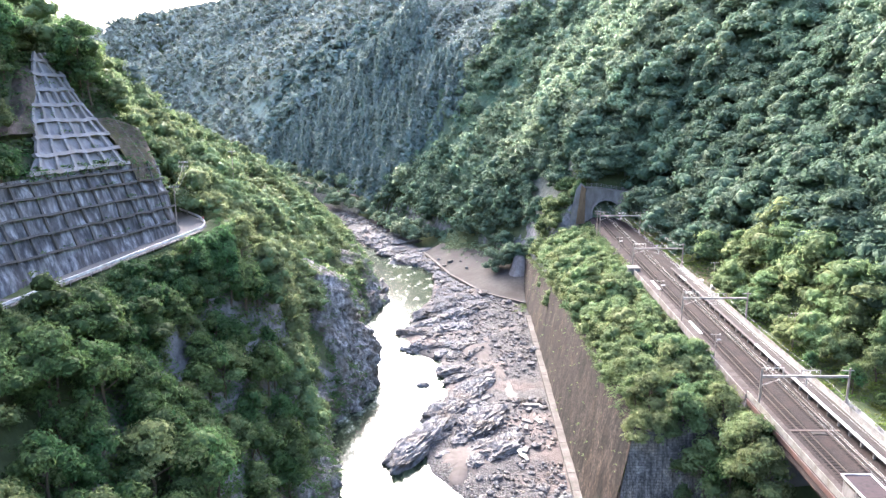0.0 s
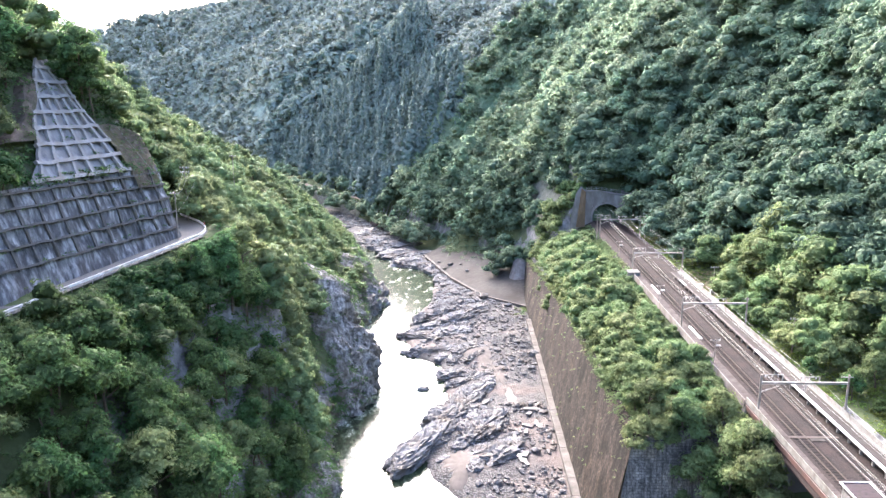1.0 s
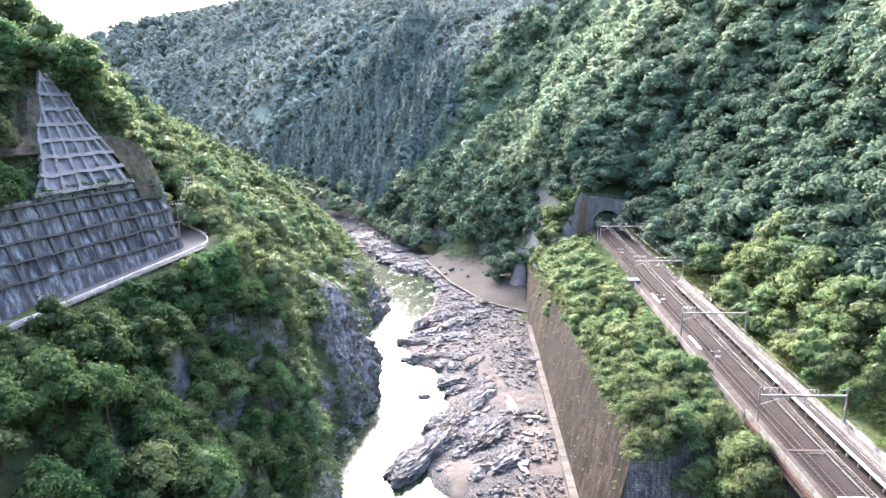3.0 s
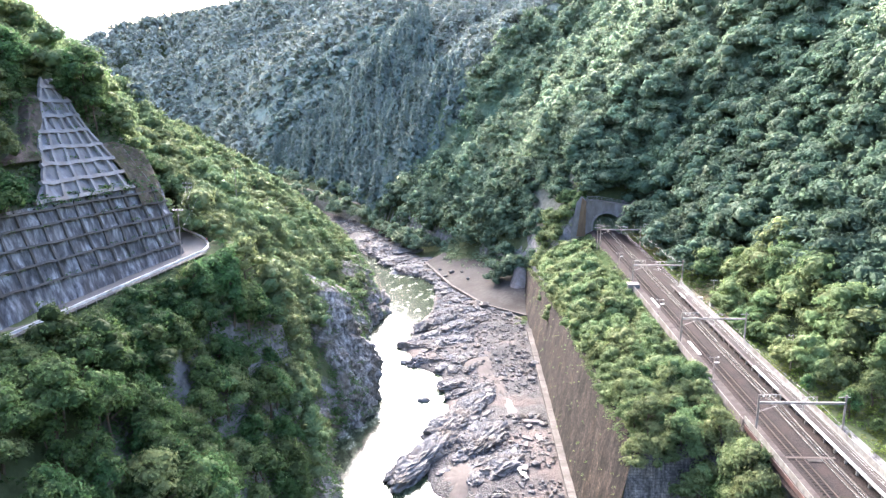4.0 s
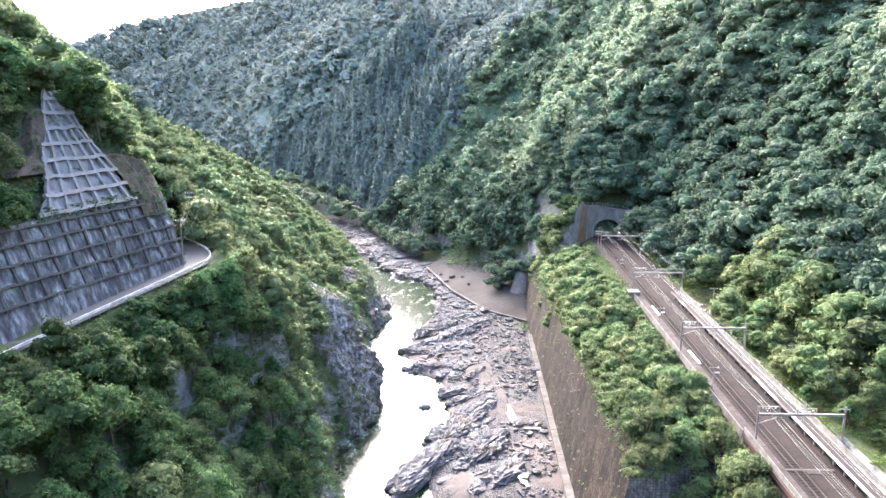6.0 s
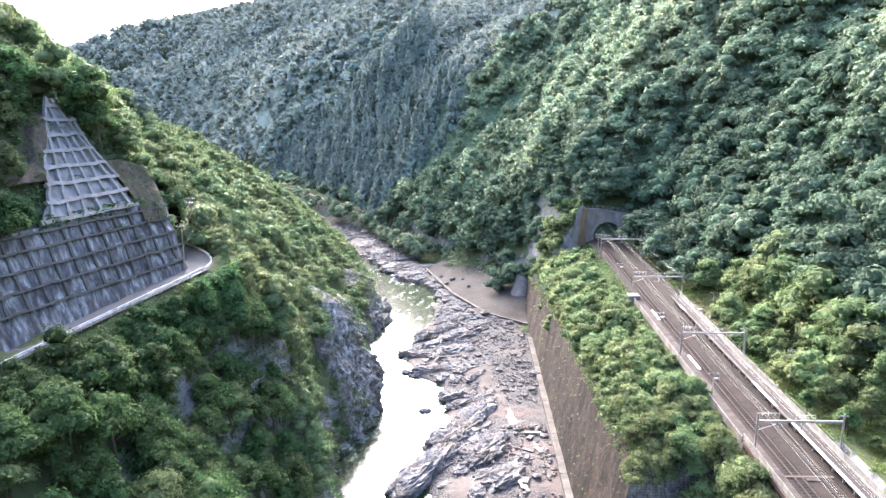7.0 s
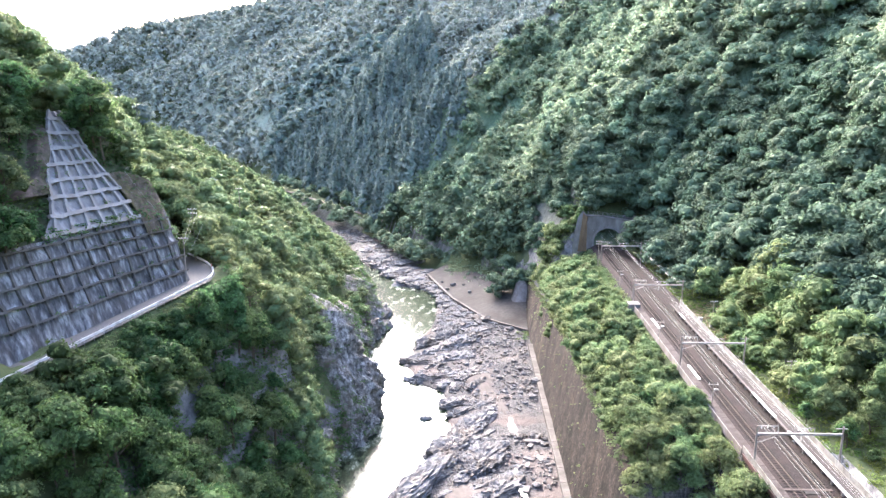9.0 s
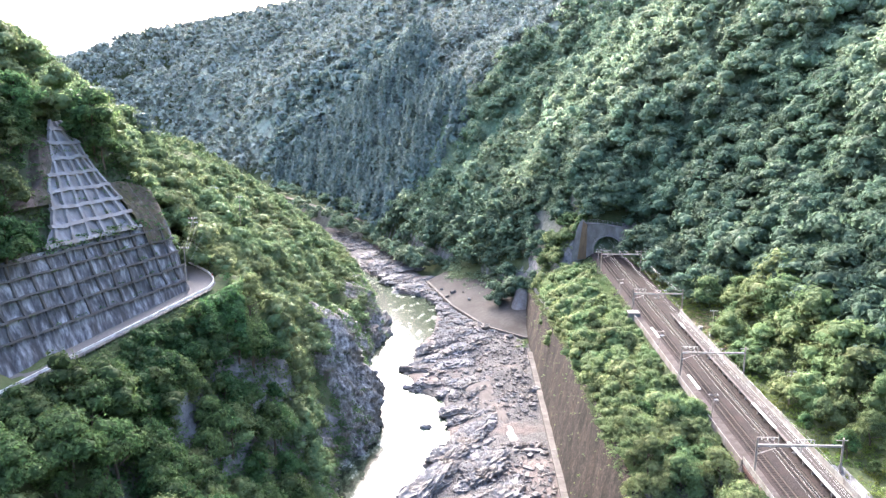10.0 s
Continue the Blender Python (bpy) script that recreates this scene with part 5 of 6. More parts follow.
def leafy(name, lv, cv, cf, mat, core=None):
    """Leaf sprays (four corners each) round inner lumps (triangles), in one mesh."""
    nq, nt = len(lv) // 4, len(cf)
    verts = np.concatenate([lv, cv]).astype(np.float32)
    loops = np.concatenate([np.arange(len(lv)), (cf + len(lv)).ravel()]).astype(np.int32)
    me = bpy.data.meshes.new(name)
    me.vertices.add(len(verts))
    me.vertices.foreach_set("co", verts.ravel())
    me.loops.add(len(loops))
    me.loops.foreach_set("vertex_index", loops)
    me.polygons.add(nq + nt)
    me.polygons.foreach_set("loop_start", np.concatenate([np.arange(nq) * 4, nq * 4 + np.arange(nt) * 3]).astype(np.int32))
    me.materials.append(mat)
    me.materials.append(core or M_CORE_SHADE)
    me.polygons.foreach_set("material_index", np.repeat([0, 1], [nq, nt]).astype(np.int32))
    me.polygons.foreach_set("use_smooth", np.repeat([False, True], [nq, nt]))
    me.update(calc_edges=True)
    return me


def crown_object(seed, R, z0, z1, n, leaf, style, mat):
    rng = np.random.RandomState(seed)
    lv, lobes = crown(rng, R, z0, z1, n, leaf, style)
    cv, cf = core_mesh(lobes)
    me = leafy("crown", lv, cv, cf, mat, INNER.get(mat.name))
    return me, lobes


def trunk_mesh(seed, h, r, lobes):
    rng = np.random.RandomState(seed)
    bm = bmesh.new()
    p = Vector((0, 0, -1.2))
    for k in range(4):
        q = Vector((rng.normal() * 0.18, rng.normal() * 0.18, h * (k + 1) / 4))
        add_tube(bm, p, q, r * (1 - 0.2 * k), r * (0.8 - 0.2 * k), 7)
        p = q
    for c, lr, lh in lobes[:7]:
        add_tube(bm, (0, 0, max(0.5, min(h * 0.9, c[2] - lr * 0.9))), tuple(c), r * 0.38, r * 0.14, 5)
    me = bpy.data.meshes.new("trunk")
    bm.to_mesh(me)
    bm.free()
    me.materials.append(M_BARK)
    return me


KINDS = []
for k, (R, z0, z1, n, leaf, style, mat, label, name) in enumerate([
        (3.4, 2.6, 8.4, 1400, 0.50, "broad", M_LEAF, "broadleaf tree with a full dark green crown", "broadleaf_tree"),
        (3.9, 2.8, 9.2, 1450, 0.52, "broad", M_LEAF, "tall broadleaf tree with a lobed green crown", "broadleaf_tree"),
        (2.8, 2.0, 6.8, 1200, 0.48, "broad", M_LEAF, "small broadleaf tree with a dense green crown", "broadleaf_tree"),
        (3.6, 2.4, 7.6, 1800, 0.40, "pine", M_LEAF_B, "light green tree with a layered crown", "layered_tree"),
        (3.0, 2.0, 6.6, 1650, 0.39, "broad", M_LEAF_B, "fresh yellow-green broadleaf tree", "broadleaf_tree"),
        (2.2, 2.0, 10.5, 1300, 0.46, "cedar", M_CEDAR, "slender dark green cedar", "cedar_tree")]):
    cm, lobes = crown_object(200 + k, R, z0, z1, n, leaf, style, mat)
    tm = trunk_mesh(300 + k, z1 * 0.8, 0.055 * R, lobes)
    KINDS.append((cm, tm, label, name))


def blocked(x, y):
    """Places where no tree grows."""
    s = (x - WALL_O[0]) * WALL_E[0] + (y - WALL_O[1]) * WALL_E[1]
    o = (x - WALL_O[0]) * WALL_N[0] + (y - WALL_O[1]) * WALL_N[1]
    d = left_edge(y) - x
    if -60 < s < 22.5 and -5.5 < o < 5.6:
        return True
    if -9 < s < 22 and -16.5 < o <= -5.5:
        z = 34.1 + (-o - 4.4) / 0.668
        if 40.5 < z < 50 and np.interp(z, UP_Z, UP_L) - 5.5 < s < np.interp(z, UP_Z, UP_R):
            return True
        if np.interp(z, UP_Z, UP_L) - 0.8 < s < max(np.interp(z, UP_Z, UP_R) + 0.8, 21.5 if z < 40.5 else 0) and z < 52.5:
            return True
    if 19 < s < 38 and road_in(s) - 1.2 < o < road_out(s) + 1.4:
        return True
    if -4 < d:
        if 126 < y < 262 and d < np.interp(y, [126, 150, 240, 262], [13, 14, 13, 9]) and vnoise(np.array([x * 0.13, y * 0.13, 6.0])) > -0.05 or (x + 53.5) ** 2 + (y - 82) ** 2 < 6 or ((x + 47) / 3) ** 2 + ((y - 172) / 7) ** 2 < 1:
            return True
        return d < 3.0
    if 28.4 < x < (44.5 if y < 170 else 43.2) and y < 233 or ((x - 47) / 4.5) ** 2 + ((y - 152) / 15) ** 2 < 1:
        return True
    if 22 < x < 50 and 222 < y < 233.2:
        return True
    s_r = float(toe_distance(np.array(x), np.array(y))[0])
    if y < 246:
        return x < np.interp(y, [140, 190], [14.3, 12.9]) or (y < 85 and x < 30 and not (25 < x < 29.6 and 64 < y < 77))
    if 385 < y < 520 and -16 < s_r < -3.5 and x < -60:
        return True
    return s_r < (-5.0 if y > 305 else -4.0)


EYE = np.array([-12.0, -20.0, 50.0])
rs = np.random.RandomState(21)
near_list, far_list = [], []


def scatter(x0, x1, y0, y1, step):
    for x in np.arange(x0, x1, step):
        for y in np.arange(y0, y1, step):
            px, py = x + rs.uniform(-.45, .45) * step, y + rs.uniform(-.45, .45) * step
            if blocked(px, py):
                continue
            yield px, py


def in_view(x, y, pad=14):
    """Whether a place lies in the camera's view; trees and shrubs elsewhere are left out."""
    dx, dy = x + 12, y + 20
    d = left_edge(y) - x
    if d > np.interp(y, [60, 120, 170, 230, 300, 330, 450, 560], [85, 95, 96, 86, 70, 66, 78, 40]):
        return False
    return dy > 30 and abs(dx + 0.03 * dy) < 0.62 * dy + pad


GROVES = ((-150, -28, 30, 150, 3.35), (-170, -28, 150, 330, 4.8), (12, 30, 60, 246, 3.3), (30, 130, 60, 290, 4.6), (-28, 30, 246, 290, 4.3))
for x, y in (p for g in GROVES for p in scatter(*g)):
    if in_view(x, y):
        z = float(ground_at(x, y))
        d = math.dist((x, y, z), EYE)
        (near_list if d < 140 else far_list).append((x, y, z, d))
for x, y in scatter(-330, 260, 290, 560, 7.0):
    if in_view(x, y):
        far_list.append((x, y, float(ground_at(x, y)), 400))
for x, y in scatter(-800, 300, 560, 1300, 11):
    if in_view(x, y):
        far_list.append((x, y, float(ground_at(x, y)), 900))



def shorter(x, y):
    """Tree scale: cut just below the road to keep it in the camera's view, low on the verges and along the foot of the
    slopes.
    """
    s = (x - WALL_O[0]) * WALL_E[0] + (y - WALL_O[1]) * WALL_E[1]
    o = (x - WALL_O[0]) * WALL_N[0] + (y - WALL_O[1]) * WALL_N[1]
    if -60 < s < 30 and 3 < o < 13:
        return 0.24 if o < 6.2 else 0.45 if o < 8.4 else 0.78 if o < 10.5 else 0.95
    if 43 < x < 56 and y < 215:
        return 0.6 if y < 168 else 0.72
    return 1.0




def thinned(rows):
    """Trees above the camera's view are cut to every seventh, coarser and larger."""
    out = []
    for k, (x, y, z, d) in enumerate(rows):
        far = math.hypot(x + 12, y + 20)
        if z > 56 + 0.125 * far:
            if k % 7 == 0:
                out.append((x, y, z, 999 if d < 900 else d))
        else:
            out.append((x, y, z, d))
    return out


far_list = thinned(far_list)


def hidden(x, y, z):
    """Whether nearer land hides a tree from the camera's path; such trees are dropped."""
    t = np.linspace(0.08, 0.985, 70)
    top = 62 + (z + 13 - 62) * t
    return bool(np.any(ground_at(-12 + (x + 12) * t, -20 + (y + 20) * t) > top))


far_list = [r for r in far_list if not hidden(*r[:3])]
# trees over the head of the old wall, and at the end of the railway bank, raised or sunk to fit the camera's view
for s, o in ((-11, -4.6), (-13.5, -3.9), (-16, -4.8), (-19, -4.2), (-22, -4.8), (-26, -4.4)):
    x, y = WALL_O + WALL_E * s + WALL_N * o
    near_list.append((x, y, float(road_z(s)) + 11.4, 100))
for x, y, up in ((27.4, 74.0, 3.2), (28.6, 70.5, 2.4), (25.6, 78.6, 2.4), (27.6, 77.6, 2.2), (23.4, 80.6, 1.6), (20.6, 81.4, 0.8)):
    near_list.append((x, y, float(ground_at(x, y)) + up, 100))
for x, y in ((14.6, 84.4), (16.8, 83.8), (18.6, 84.6), (20.5, 83.6), (22.4, 84.2), (24.5, 83.6), (26.4, 84.0), (26.4, 86), (26.2, 88.5), (26.6, 91.5), (24.5, 90)):
    near_list.append((x, y, float(ground_at(x, 86.8)) - 2.4, 100))
# broad crowns hanging over the tunnel mouth
for x, y in ((31, 234.4), (35, 234.8), (39.5, 234.2), (43.5, 234.4), (46.5, 232.5), (33, 237.5), (38, 238), (28.5, 236), (25, 234.5)):
    far_list.append((x, y, float(ground_at(x, y)), 150))
# where the river wall runs into the bank
for x, y in ((3.0, 245.0), (12.4, 246), (8, 248.5), (5, 250), (11, 250), (1.0, 248), (4.2, 247.5), (-2, 251)):
    far_list.append((x, y, float(ground_at(x, y)), 180))
protos = {}
for x, y, z, d in near_list:
    right = x > 10
    strip = 13 < x < 29
    k = rs.choice([0, 1, 2, 3, 4, 5], p=[0, 0, .10, .52, .38, 0] if strip else [.05, .05, .14, .44, .32, .0] if right else [.28, .20, .24, .14, .14, .0])
    cm, tm, label, name = KINDS[k]
    sc = min(rs.uniform(0.6, 1.25), 0.62 + 0.1 * (28.6 - x)) if strip and y > 84 else rs.choice([rs.uniform(0.7, 1.05), rs.uniform(1.05, 1.5)])
    sc *= shorter(x, y)
    m = Matrix.Translation((x, y, z - 0.3)) @ Matrix.Rotation(rs.rand() * 6.283, 4, "Z") @ Matrix.Diagonal((sc, sc, sc * rs.uniform(.9, 1.1), 1))
    if k not in protos:
        t = thing(name, label, "tree", m, "valley trees")
        put("trunk", tm, t)
        put("crown", cm, t)
        protos[k] = t
    else:
        o = copy_thing(protos[k], Matrix.Identity(4))
        o.matrix_basis = m

# woods further off, in one piece for each slope
FAR = {}
for key, style, n, leaf, full, most in (("a", "broad", 470, 0.60, 0.76, 14), ("b", "broad", 470, 0.64, 0.76, 14), ("c", "pine", 450, 0.60, 0.76, 14), ("d", "cedar", 120, 1.1, 0.8, 4),
                                        ("m", "broad", 330, 0.70, 0.78, 13), ("n", "pine", 320, 0.70, 0.78, 13),
                                        ("g", "broad", 190, 0.84, 0.68, 6), ("h", "pine", 185, 0.84, 0.68, 6), ("e", "broad", 60, 1.9, 0.7, 4)):
    for v in range(3):
        rng = np.random.RandomState(500 + ord(key) * 7 + v)
        lv, lobes = crown(rng, 2.7 if style == "cedar" else 3.6, 1.8, 10.5 if style == "cedar" else 8.2, n, leaf, style)
        cv, cf = core_mesh(lobes[:most], full)
        FAR[key, v] = (lv, cv, cf)


def wood(name, rows, mat, keys, label):
    L, C, CF, nc = [], [], [], 0
    for x, y, z, d in rows:
        key = keys[rs.randint(len(keys))]
        if d > 700:
            key = "e"
        elif d >= 300 and key in "abc":
            key = "gh"[key == "c"]
        elif d > 205 and key in "abc":
            key = "mn"[key == "c"]
        lv, cv, cf = FAR[key, rs.randint(3)]
        sc = min(rs.uniform(0.6, 1.25), 0.5 + 0.1 * (28.6 - x)) if 10 < x < 29 and y < 246 else rs.choice([rs.uniform(0.7, 1.05), rs.uniform(1.05, 1.5)]) * (2.1 if d > 700 else 1.7 if d >= 300 else 1.45 if x > 30 else 0.95)
        if mat is M_LEAF_L and y > 215:
            sc = min(sc, rs.uniform(0.65, 1.1))
        sc *= shorter(x, y)
        a = rs.rand() * 6.283
        R = np.array([[math.cos(a), -math.sin(a), 0], [math.sin(a), math.cos(a), 0], [0, 0, 1]]) * sc
        at = np.array([x, y, z - 0.4])
        L.append(lv @ R.T + at)
        C.append(cv @ R.T + at)
        CF.append(cf + nc)
        nc += len(cv)
    L, C, CF = np.concatenate(L), np.concatenate(C), np.concatenate(CF)
    put(name, leafy(name, L, C, CF, mat, INNER.get(mat.name, M_CORE_SHADE)), label=label, category="woodland", kind="stuff")


def canopy(name, xs, ys, high, start, mat, label):
    """Filler sheet in place of the closed lower canopy of a wooded slope; the single crowns rise from it."""
    X, Y = np.meshgrid(xs, ys, indexing="ij")
    up = toe_distance(X, Y)[0]
    rise = smooth01(start, start + 14, up) * (X > left_edge(Y) + 4)
    rise = rise * np.where((Y < 242) & (X < 60), 0, 1)
    Z = ground_at(X, Y) - 3 + rise * (high + 3 + 1.6 * fbm(xyz(X * 0.09, Y * 0.09, 7.7), 3))
    put(name, big_mesh(name, xyz(X, Y, Z).reshape(-1, 3), grid_faces(len(xs), len(ys)), mat, True), label=label, category="woodland", kind="stuff")


# Light-coloured filler added to close dark gaps, lowering contrast as haze would.
canopy("distant_canopy", np.arange(-340, 262, 4.5), np.concatenate([np.arange(412, 640, 4.5), np.arange(644, 1240, 13)]), 6.0, 2, INNER["hazed_distant_leaf"],
       "closed canopy of the distant hillsides, haze painted into its pale green")
canopy("valley_canopy", np.arange(-130, 200, 3.6), np.arange(300, 420, 3.6), 5.2, 2, INNER["hazed_far_leaf"], "closed green canopy of the valley side")
canopy("hill_canopy", np.arange(16, 190, 2.6), np.arange(90, 302, 2.6), 3.4, 7, INNER["shaded_leaf"], "closed canopy of the hillside, shade painted into its dark green")


def is_cedar(r):
    x, y = r[0], r[1]
    return 370 < y < 640 and -175 < x < 20 and float(vnoise(np.array([x * 0.012, y * 0.012, 9.0]))) + (0.75 if -135 - (y - 440) * 0.5 < x < -25 - (y - 440) * .2 else -0.6) > 0


left_rows = [r for r in far_list if r[0] < left_edge(r[1])]
right_rows = [r for r in far_list if r[0] >= left_edge(r[1]) and not (r[0] < 29 and r[1] < 246)]
bank_rows = [(x, y, z - 1.2, d) for x, y, z, d in far_list if 10 < x < 29 and y < 246]
wood("bank_trees", bank_rows, M_LEAF_B, ["a", "b", "c"], "light green trees on the railway bank")
wood("slope_woods", left_rows, M_LEAF_L, ["a", "b", "c"], "mixed yellow-green woods on the steep river slope")
cedar_rows = [r for r in right_rows if is_cedar(r)]
cedar_rows = [(x + a, y + b, float(ground_at(x + a, y + b)), d) for x, y, z, d in cedar_rows for a, b in ((0, 0), (2.9, 2.4))]
wood("cedar_woods", cedar_rows, M_CEDAR, ["d"], "blue-green cedar plantation on the hillside, lightened with painted haze")
verge_rows = [r for r in right_rows if r[0] < 60 and r[1] < 166]
wood("verge_trees", verge_rows, M_LEAF_B, ["a", "b", "c"], "light green young trees on the lineside verge")
def is_shaded(r):
    """Lower slopes beside the line and the hollows, where shade is painted into the leaves."""
    up = float(toe_distance(np.array(r[0]), np.array(r[1]))[0])
    return up + 26 * float(vnoise(np.array([r[0] * 0.045, r[1] * 0.045, 2.5]))) < np.interp(r[1], [90, 225, 250, 330], [44, 40, 18, 14])


def is_near_wood(r):
    return r[1] + 0.35 * max(0.0, -r[0]) + 40 * float(vnoise(np.array([r[0] * 0.02, r[1] * 0.02, 5.1]))) < 420


hill_rows = [r for r in right_rows if is_near_wood(r) and not is_cedar(r) and not (r[0] < 60 and r[1] < 166)]
wood("oak_woods", [r for r in hill_rows if is_shaded(r)], M_SHADE_LEAF, ["a", "b", "b", "c"], "woods on the lower hillside, shade painted into darker leaves")
wood("hillside_woods", [r for r in hill_rows if not is_shaded(r)], M_FAR, ["a", "b", "b", "c"], "dense broadleaf woods over the hillside above the tunnel")
wood("distant_hill_woods", [r for r in right_rows if not is_near_wood(r) and not is_cedar(r)], M_DIST_HAZE, ["a", "b", "b", "c"], "woods on the distant hillsides, haze painted into their pale green")
# low rounded trees at the water's edge below the old line
water_rows = []
for k in range(96):
    f = rs.rand() ** 0.8
    x, y = np.interp(f, [0, 0.3, 0.45, 1], [-30, -47, -64, -150]), np.interp(f, [0, 0.3, 0.45, 1], [309, 339, 382, 503])
    o = rs.uniform(-4.5, -1.5) if f < 0.45 else rs.choice([rs.uniform(-7, -3.5), rs.uniform(-7, -3.5), rs.uniform(4, 9)])
    x, y = x + OLD_N[0] * o, y + OLD_N[1] * o
    if k < 6:
        x, y, f = -60 - 1.6 * k, 366 + 3.2 * k, 0.3
    water_rows.append((x, y, -25.5 if f < 0.45 else -17.5 if o > 0 else -18.6 + 1.85 * (o + 2.6), 250))
water_rows += [(-18 - 3.7 * k, 304.5 + 3.4 * k, -24.6, 250) for k in range(5)]
wood("waterside_trees", water_rows, M_FAR, ["a", "b", "c"], "low rounded light green trees along the far river bank")
# dark pines along the crest
pine_rows = [(x, y, float(ground_at(x, y)) + 1.5, 150) for x, y in ((-104, 147), (-97, 152), (-91, 159), (-99, 156), (-86, 166), (-110, 144), (-80, 172))]
wood("crest_pines", pine_rows, M_CEDAR, ["c"], "dark layered pines standing on the crest")
# small trees on the slip of slope under the road
small_rows = []
for x, y in ((-75 + 30 * rs.rand(), 30 + 88 * rs.rand()) for k in range(520)):
    s = (x - WALL_O[0]) * WALL_E[0] + (y - WALL_O[1]) * WALL_E[1]
    o = (x - WALL_O[0]) * WALL_N[0] + (y - WALL_O[1]) * WALL_N[1]
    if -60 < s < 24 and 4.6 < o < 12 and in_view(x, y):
        small_rows.append((x, y, float(ground_at(x, y)), 100))
wood("roadside_thicket", small_rows, M_LEAF, ["a", "b", "c"], "low green thicket on the slope under the road")

# undergrowth between the trees
tuft = []
for v in range(5):
    rng = np.random.RandomState(900 + v)
    d = ball(60, rng)
    d = d[d[:, 2] > -0.1][:15]
    nn = d + np.array([0, 0, .6]) + rng.normal(size=d.shape) * .35
    tuft.append(leaf_quads(d * np.array([1.0, 1.0, 0.75]) * rng.uniform(.6, 1.05, (len(d), 1)), nn / np.linalg.norm(nn, axis=1, keepdims=True), 0.55, rng))


def undergrowth(name, count, x0, x1, y0, y1, test, mat, label, lo=0.6, hi=1.3, seed=3):
    rng = np.random.RandomState(seed)
    X, Y = rng.uniform(x0, x1, count), rng.uniform(y0, y1, count)
    Z = ground_at(X, Y)
    L = []
    for x, y, z in zip(X, Y, Z):
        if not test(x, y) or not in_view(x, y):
            continue
        L.append(tuft[rng.randint(5)] * rng.uniform(lo, hi) + np.array([x, y, z + 0.1]))
    L = np.concatenate(L)
    put(name, big_mesh(name, L, np.arange(len(L)).reshape(-1, 4), mat), label=label, category="shrubs", kind="stuff")


undergrowth("undergrowth", 5000, -120, -30, 34, 230, lambda x, y: not blocked(x, y), M_LEAF, "low green undergrowth between the trees")


def steep(x, y):
    return y < 200 and abs(float(ground_at(x + 1, y)) - float(ground_at(x - 1, y))) > 2.9 and not blocked(x, y)


undergrowth("slope_shrubs", 8000, -62, -36, 40, 200, steep, M_LEAF, "shrubs clinging to the steep slope", 0.7, 1.5, 8)


def beside_frames(x, y):
    s = (x - WALL_O[0]) * WALL_E[0] + (y - WALL_O[1]) * WALL_E[1]
    o = (x - WALL_O[0]) * WALL_N[0] + (y - WALL_O[1]) * WALL_N[1]
    return -14 < s < 24 and -20 < o < -5.5 and not blocked(x, y)


undergrowth("slope_scrub", 3200, -92, -62, 66, 112, beside_frames, M_LEAF, "scrub growing beside the concrete frames", 0.6, 1.5, 9)
rng = np.random.RandomState(31)
U, W = rng.uniform(60, 330, 3400), rng.uniform(0.25, 1.05, 3400)
bare = np.exp(-((U - 157) / 17) ** 2) + 0.5 * np.exp(-((U - 225) / 10) ** 2)
keep = (rng.rand(3400) > bare * 1.15 - 0.25 * W) | (W > 0.86)
CP = cliff_xyz(U, np.clip(W, 0, 1))[keep]
L = np.concatenate([tuft[k % 5] * rng.uniform(0.5, 1.4) + p + np.array([0.2, 0, 0.1]) for k, p in enumerate(CP)])
put("cliff_shrubs", big_mesh("cliff_shrubs", L, np.arange(len(L)).reshape(-1, 4), M_LEAF), label="shrubs hanging on the rock cliff", category="shrubs", kind="stuff")
undergrowth("bank_shrubs", 4600, 12.6, 30, 84, 246, lambda x, y: not blocked(x, y) or (12.6 < x < 13.4 and y > 84), M_LEAF_B, "bright green shrubs on the railway bank", 0.6, 1.5, 4)
undergrowth("rock_scrub", 9000, -68, -32, 124, 262, lambda x, y: 2.5 < left_edge(y) - x < 16 and blocked(x, y) and (left_edge(y) - x > 9 or vnoise(np.array([x * 0.3, y * 0.3, 2.0])) > 0.1), M_LEAF, "scattered scrub on the bare rock slope", 0.5, 1.2, 15)
undergrowth("lineside_shrubs", 700, 27.8, 31.0, 162, 229, lambda x, y: x < 30.9, M_LEAF_B, "shrubs crowding the edge of the track", 0.5, 1.15, 21)
undergrowth("gully_shrubs", 260, 20, 29.4, 62, 82, lambda x, y: ground_at(x, y) > -19.5, M_LEAF_B, "shrubs in the gully under the bridge", 0.8, 1.7, 17)
undergrowth("corner_bushes", 60, 7.6, 8.9, 214.5, 219, lambda x, y: True, M_LEAF_B, "bush at the foot of the river wall", 0.6, 1.1, 16)
undergrowth("waterside_shrubs", 1600, -60, 14, 246, 350, lambda x, y: -12 < float(toe_distance(np.array(x), np.array(y))[0]) < 2 and ground_at(x, y) > -24.5, M_FAR, "shrubs along the foot of the wooded bank", 0.7, 1.7, 14)
undergrowth("dry_grass", 1300, 42.6, 52, 134, 170, lambda x, y: ((x - 47) / 4.5) ** 2 + ((y - 152) / 15) ** 2 < 1.1, M_DRY, "dry tan grass in the lineside clearing", 0.25, 0.5, 12)
undergrowth("verge_grass", 4000, 42, 62, 60, 232, lambda x, y: x > 43.2 and ((x - 47) / 4) ** 2 + ((y - 152) / 13) ** 2 > rs.rand() and not (224 < y < 234 and x < 47), M_GRASS, "yellow-green grass and weeds on the verge", 0.3, 0.8, 5)


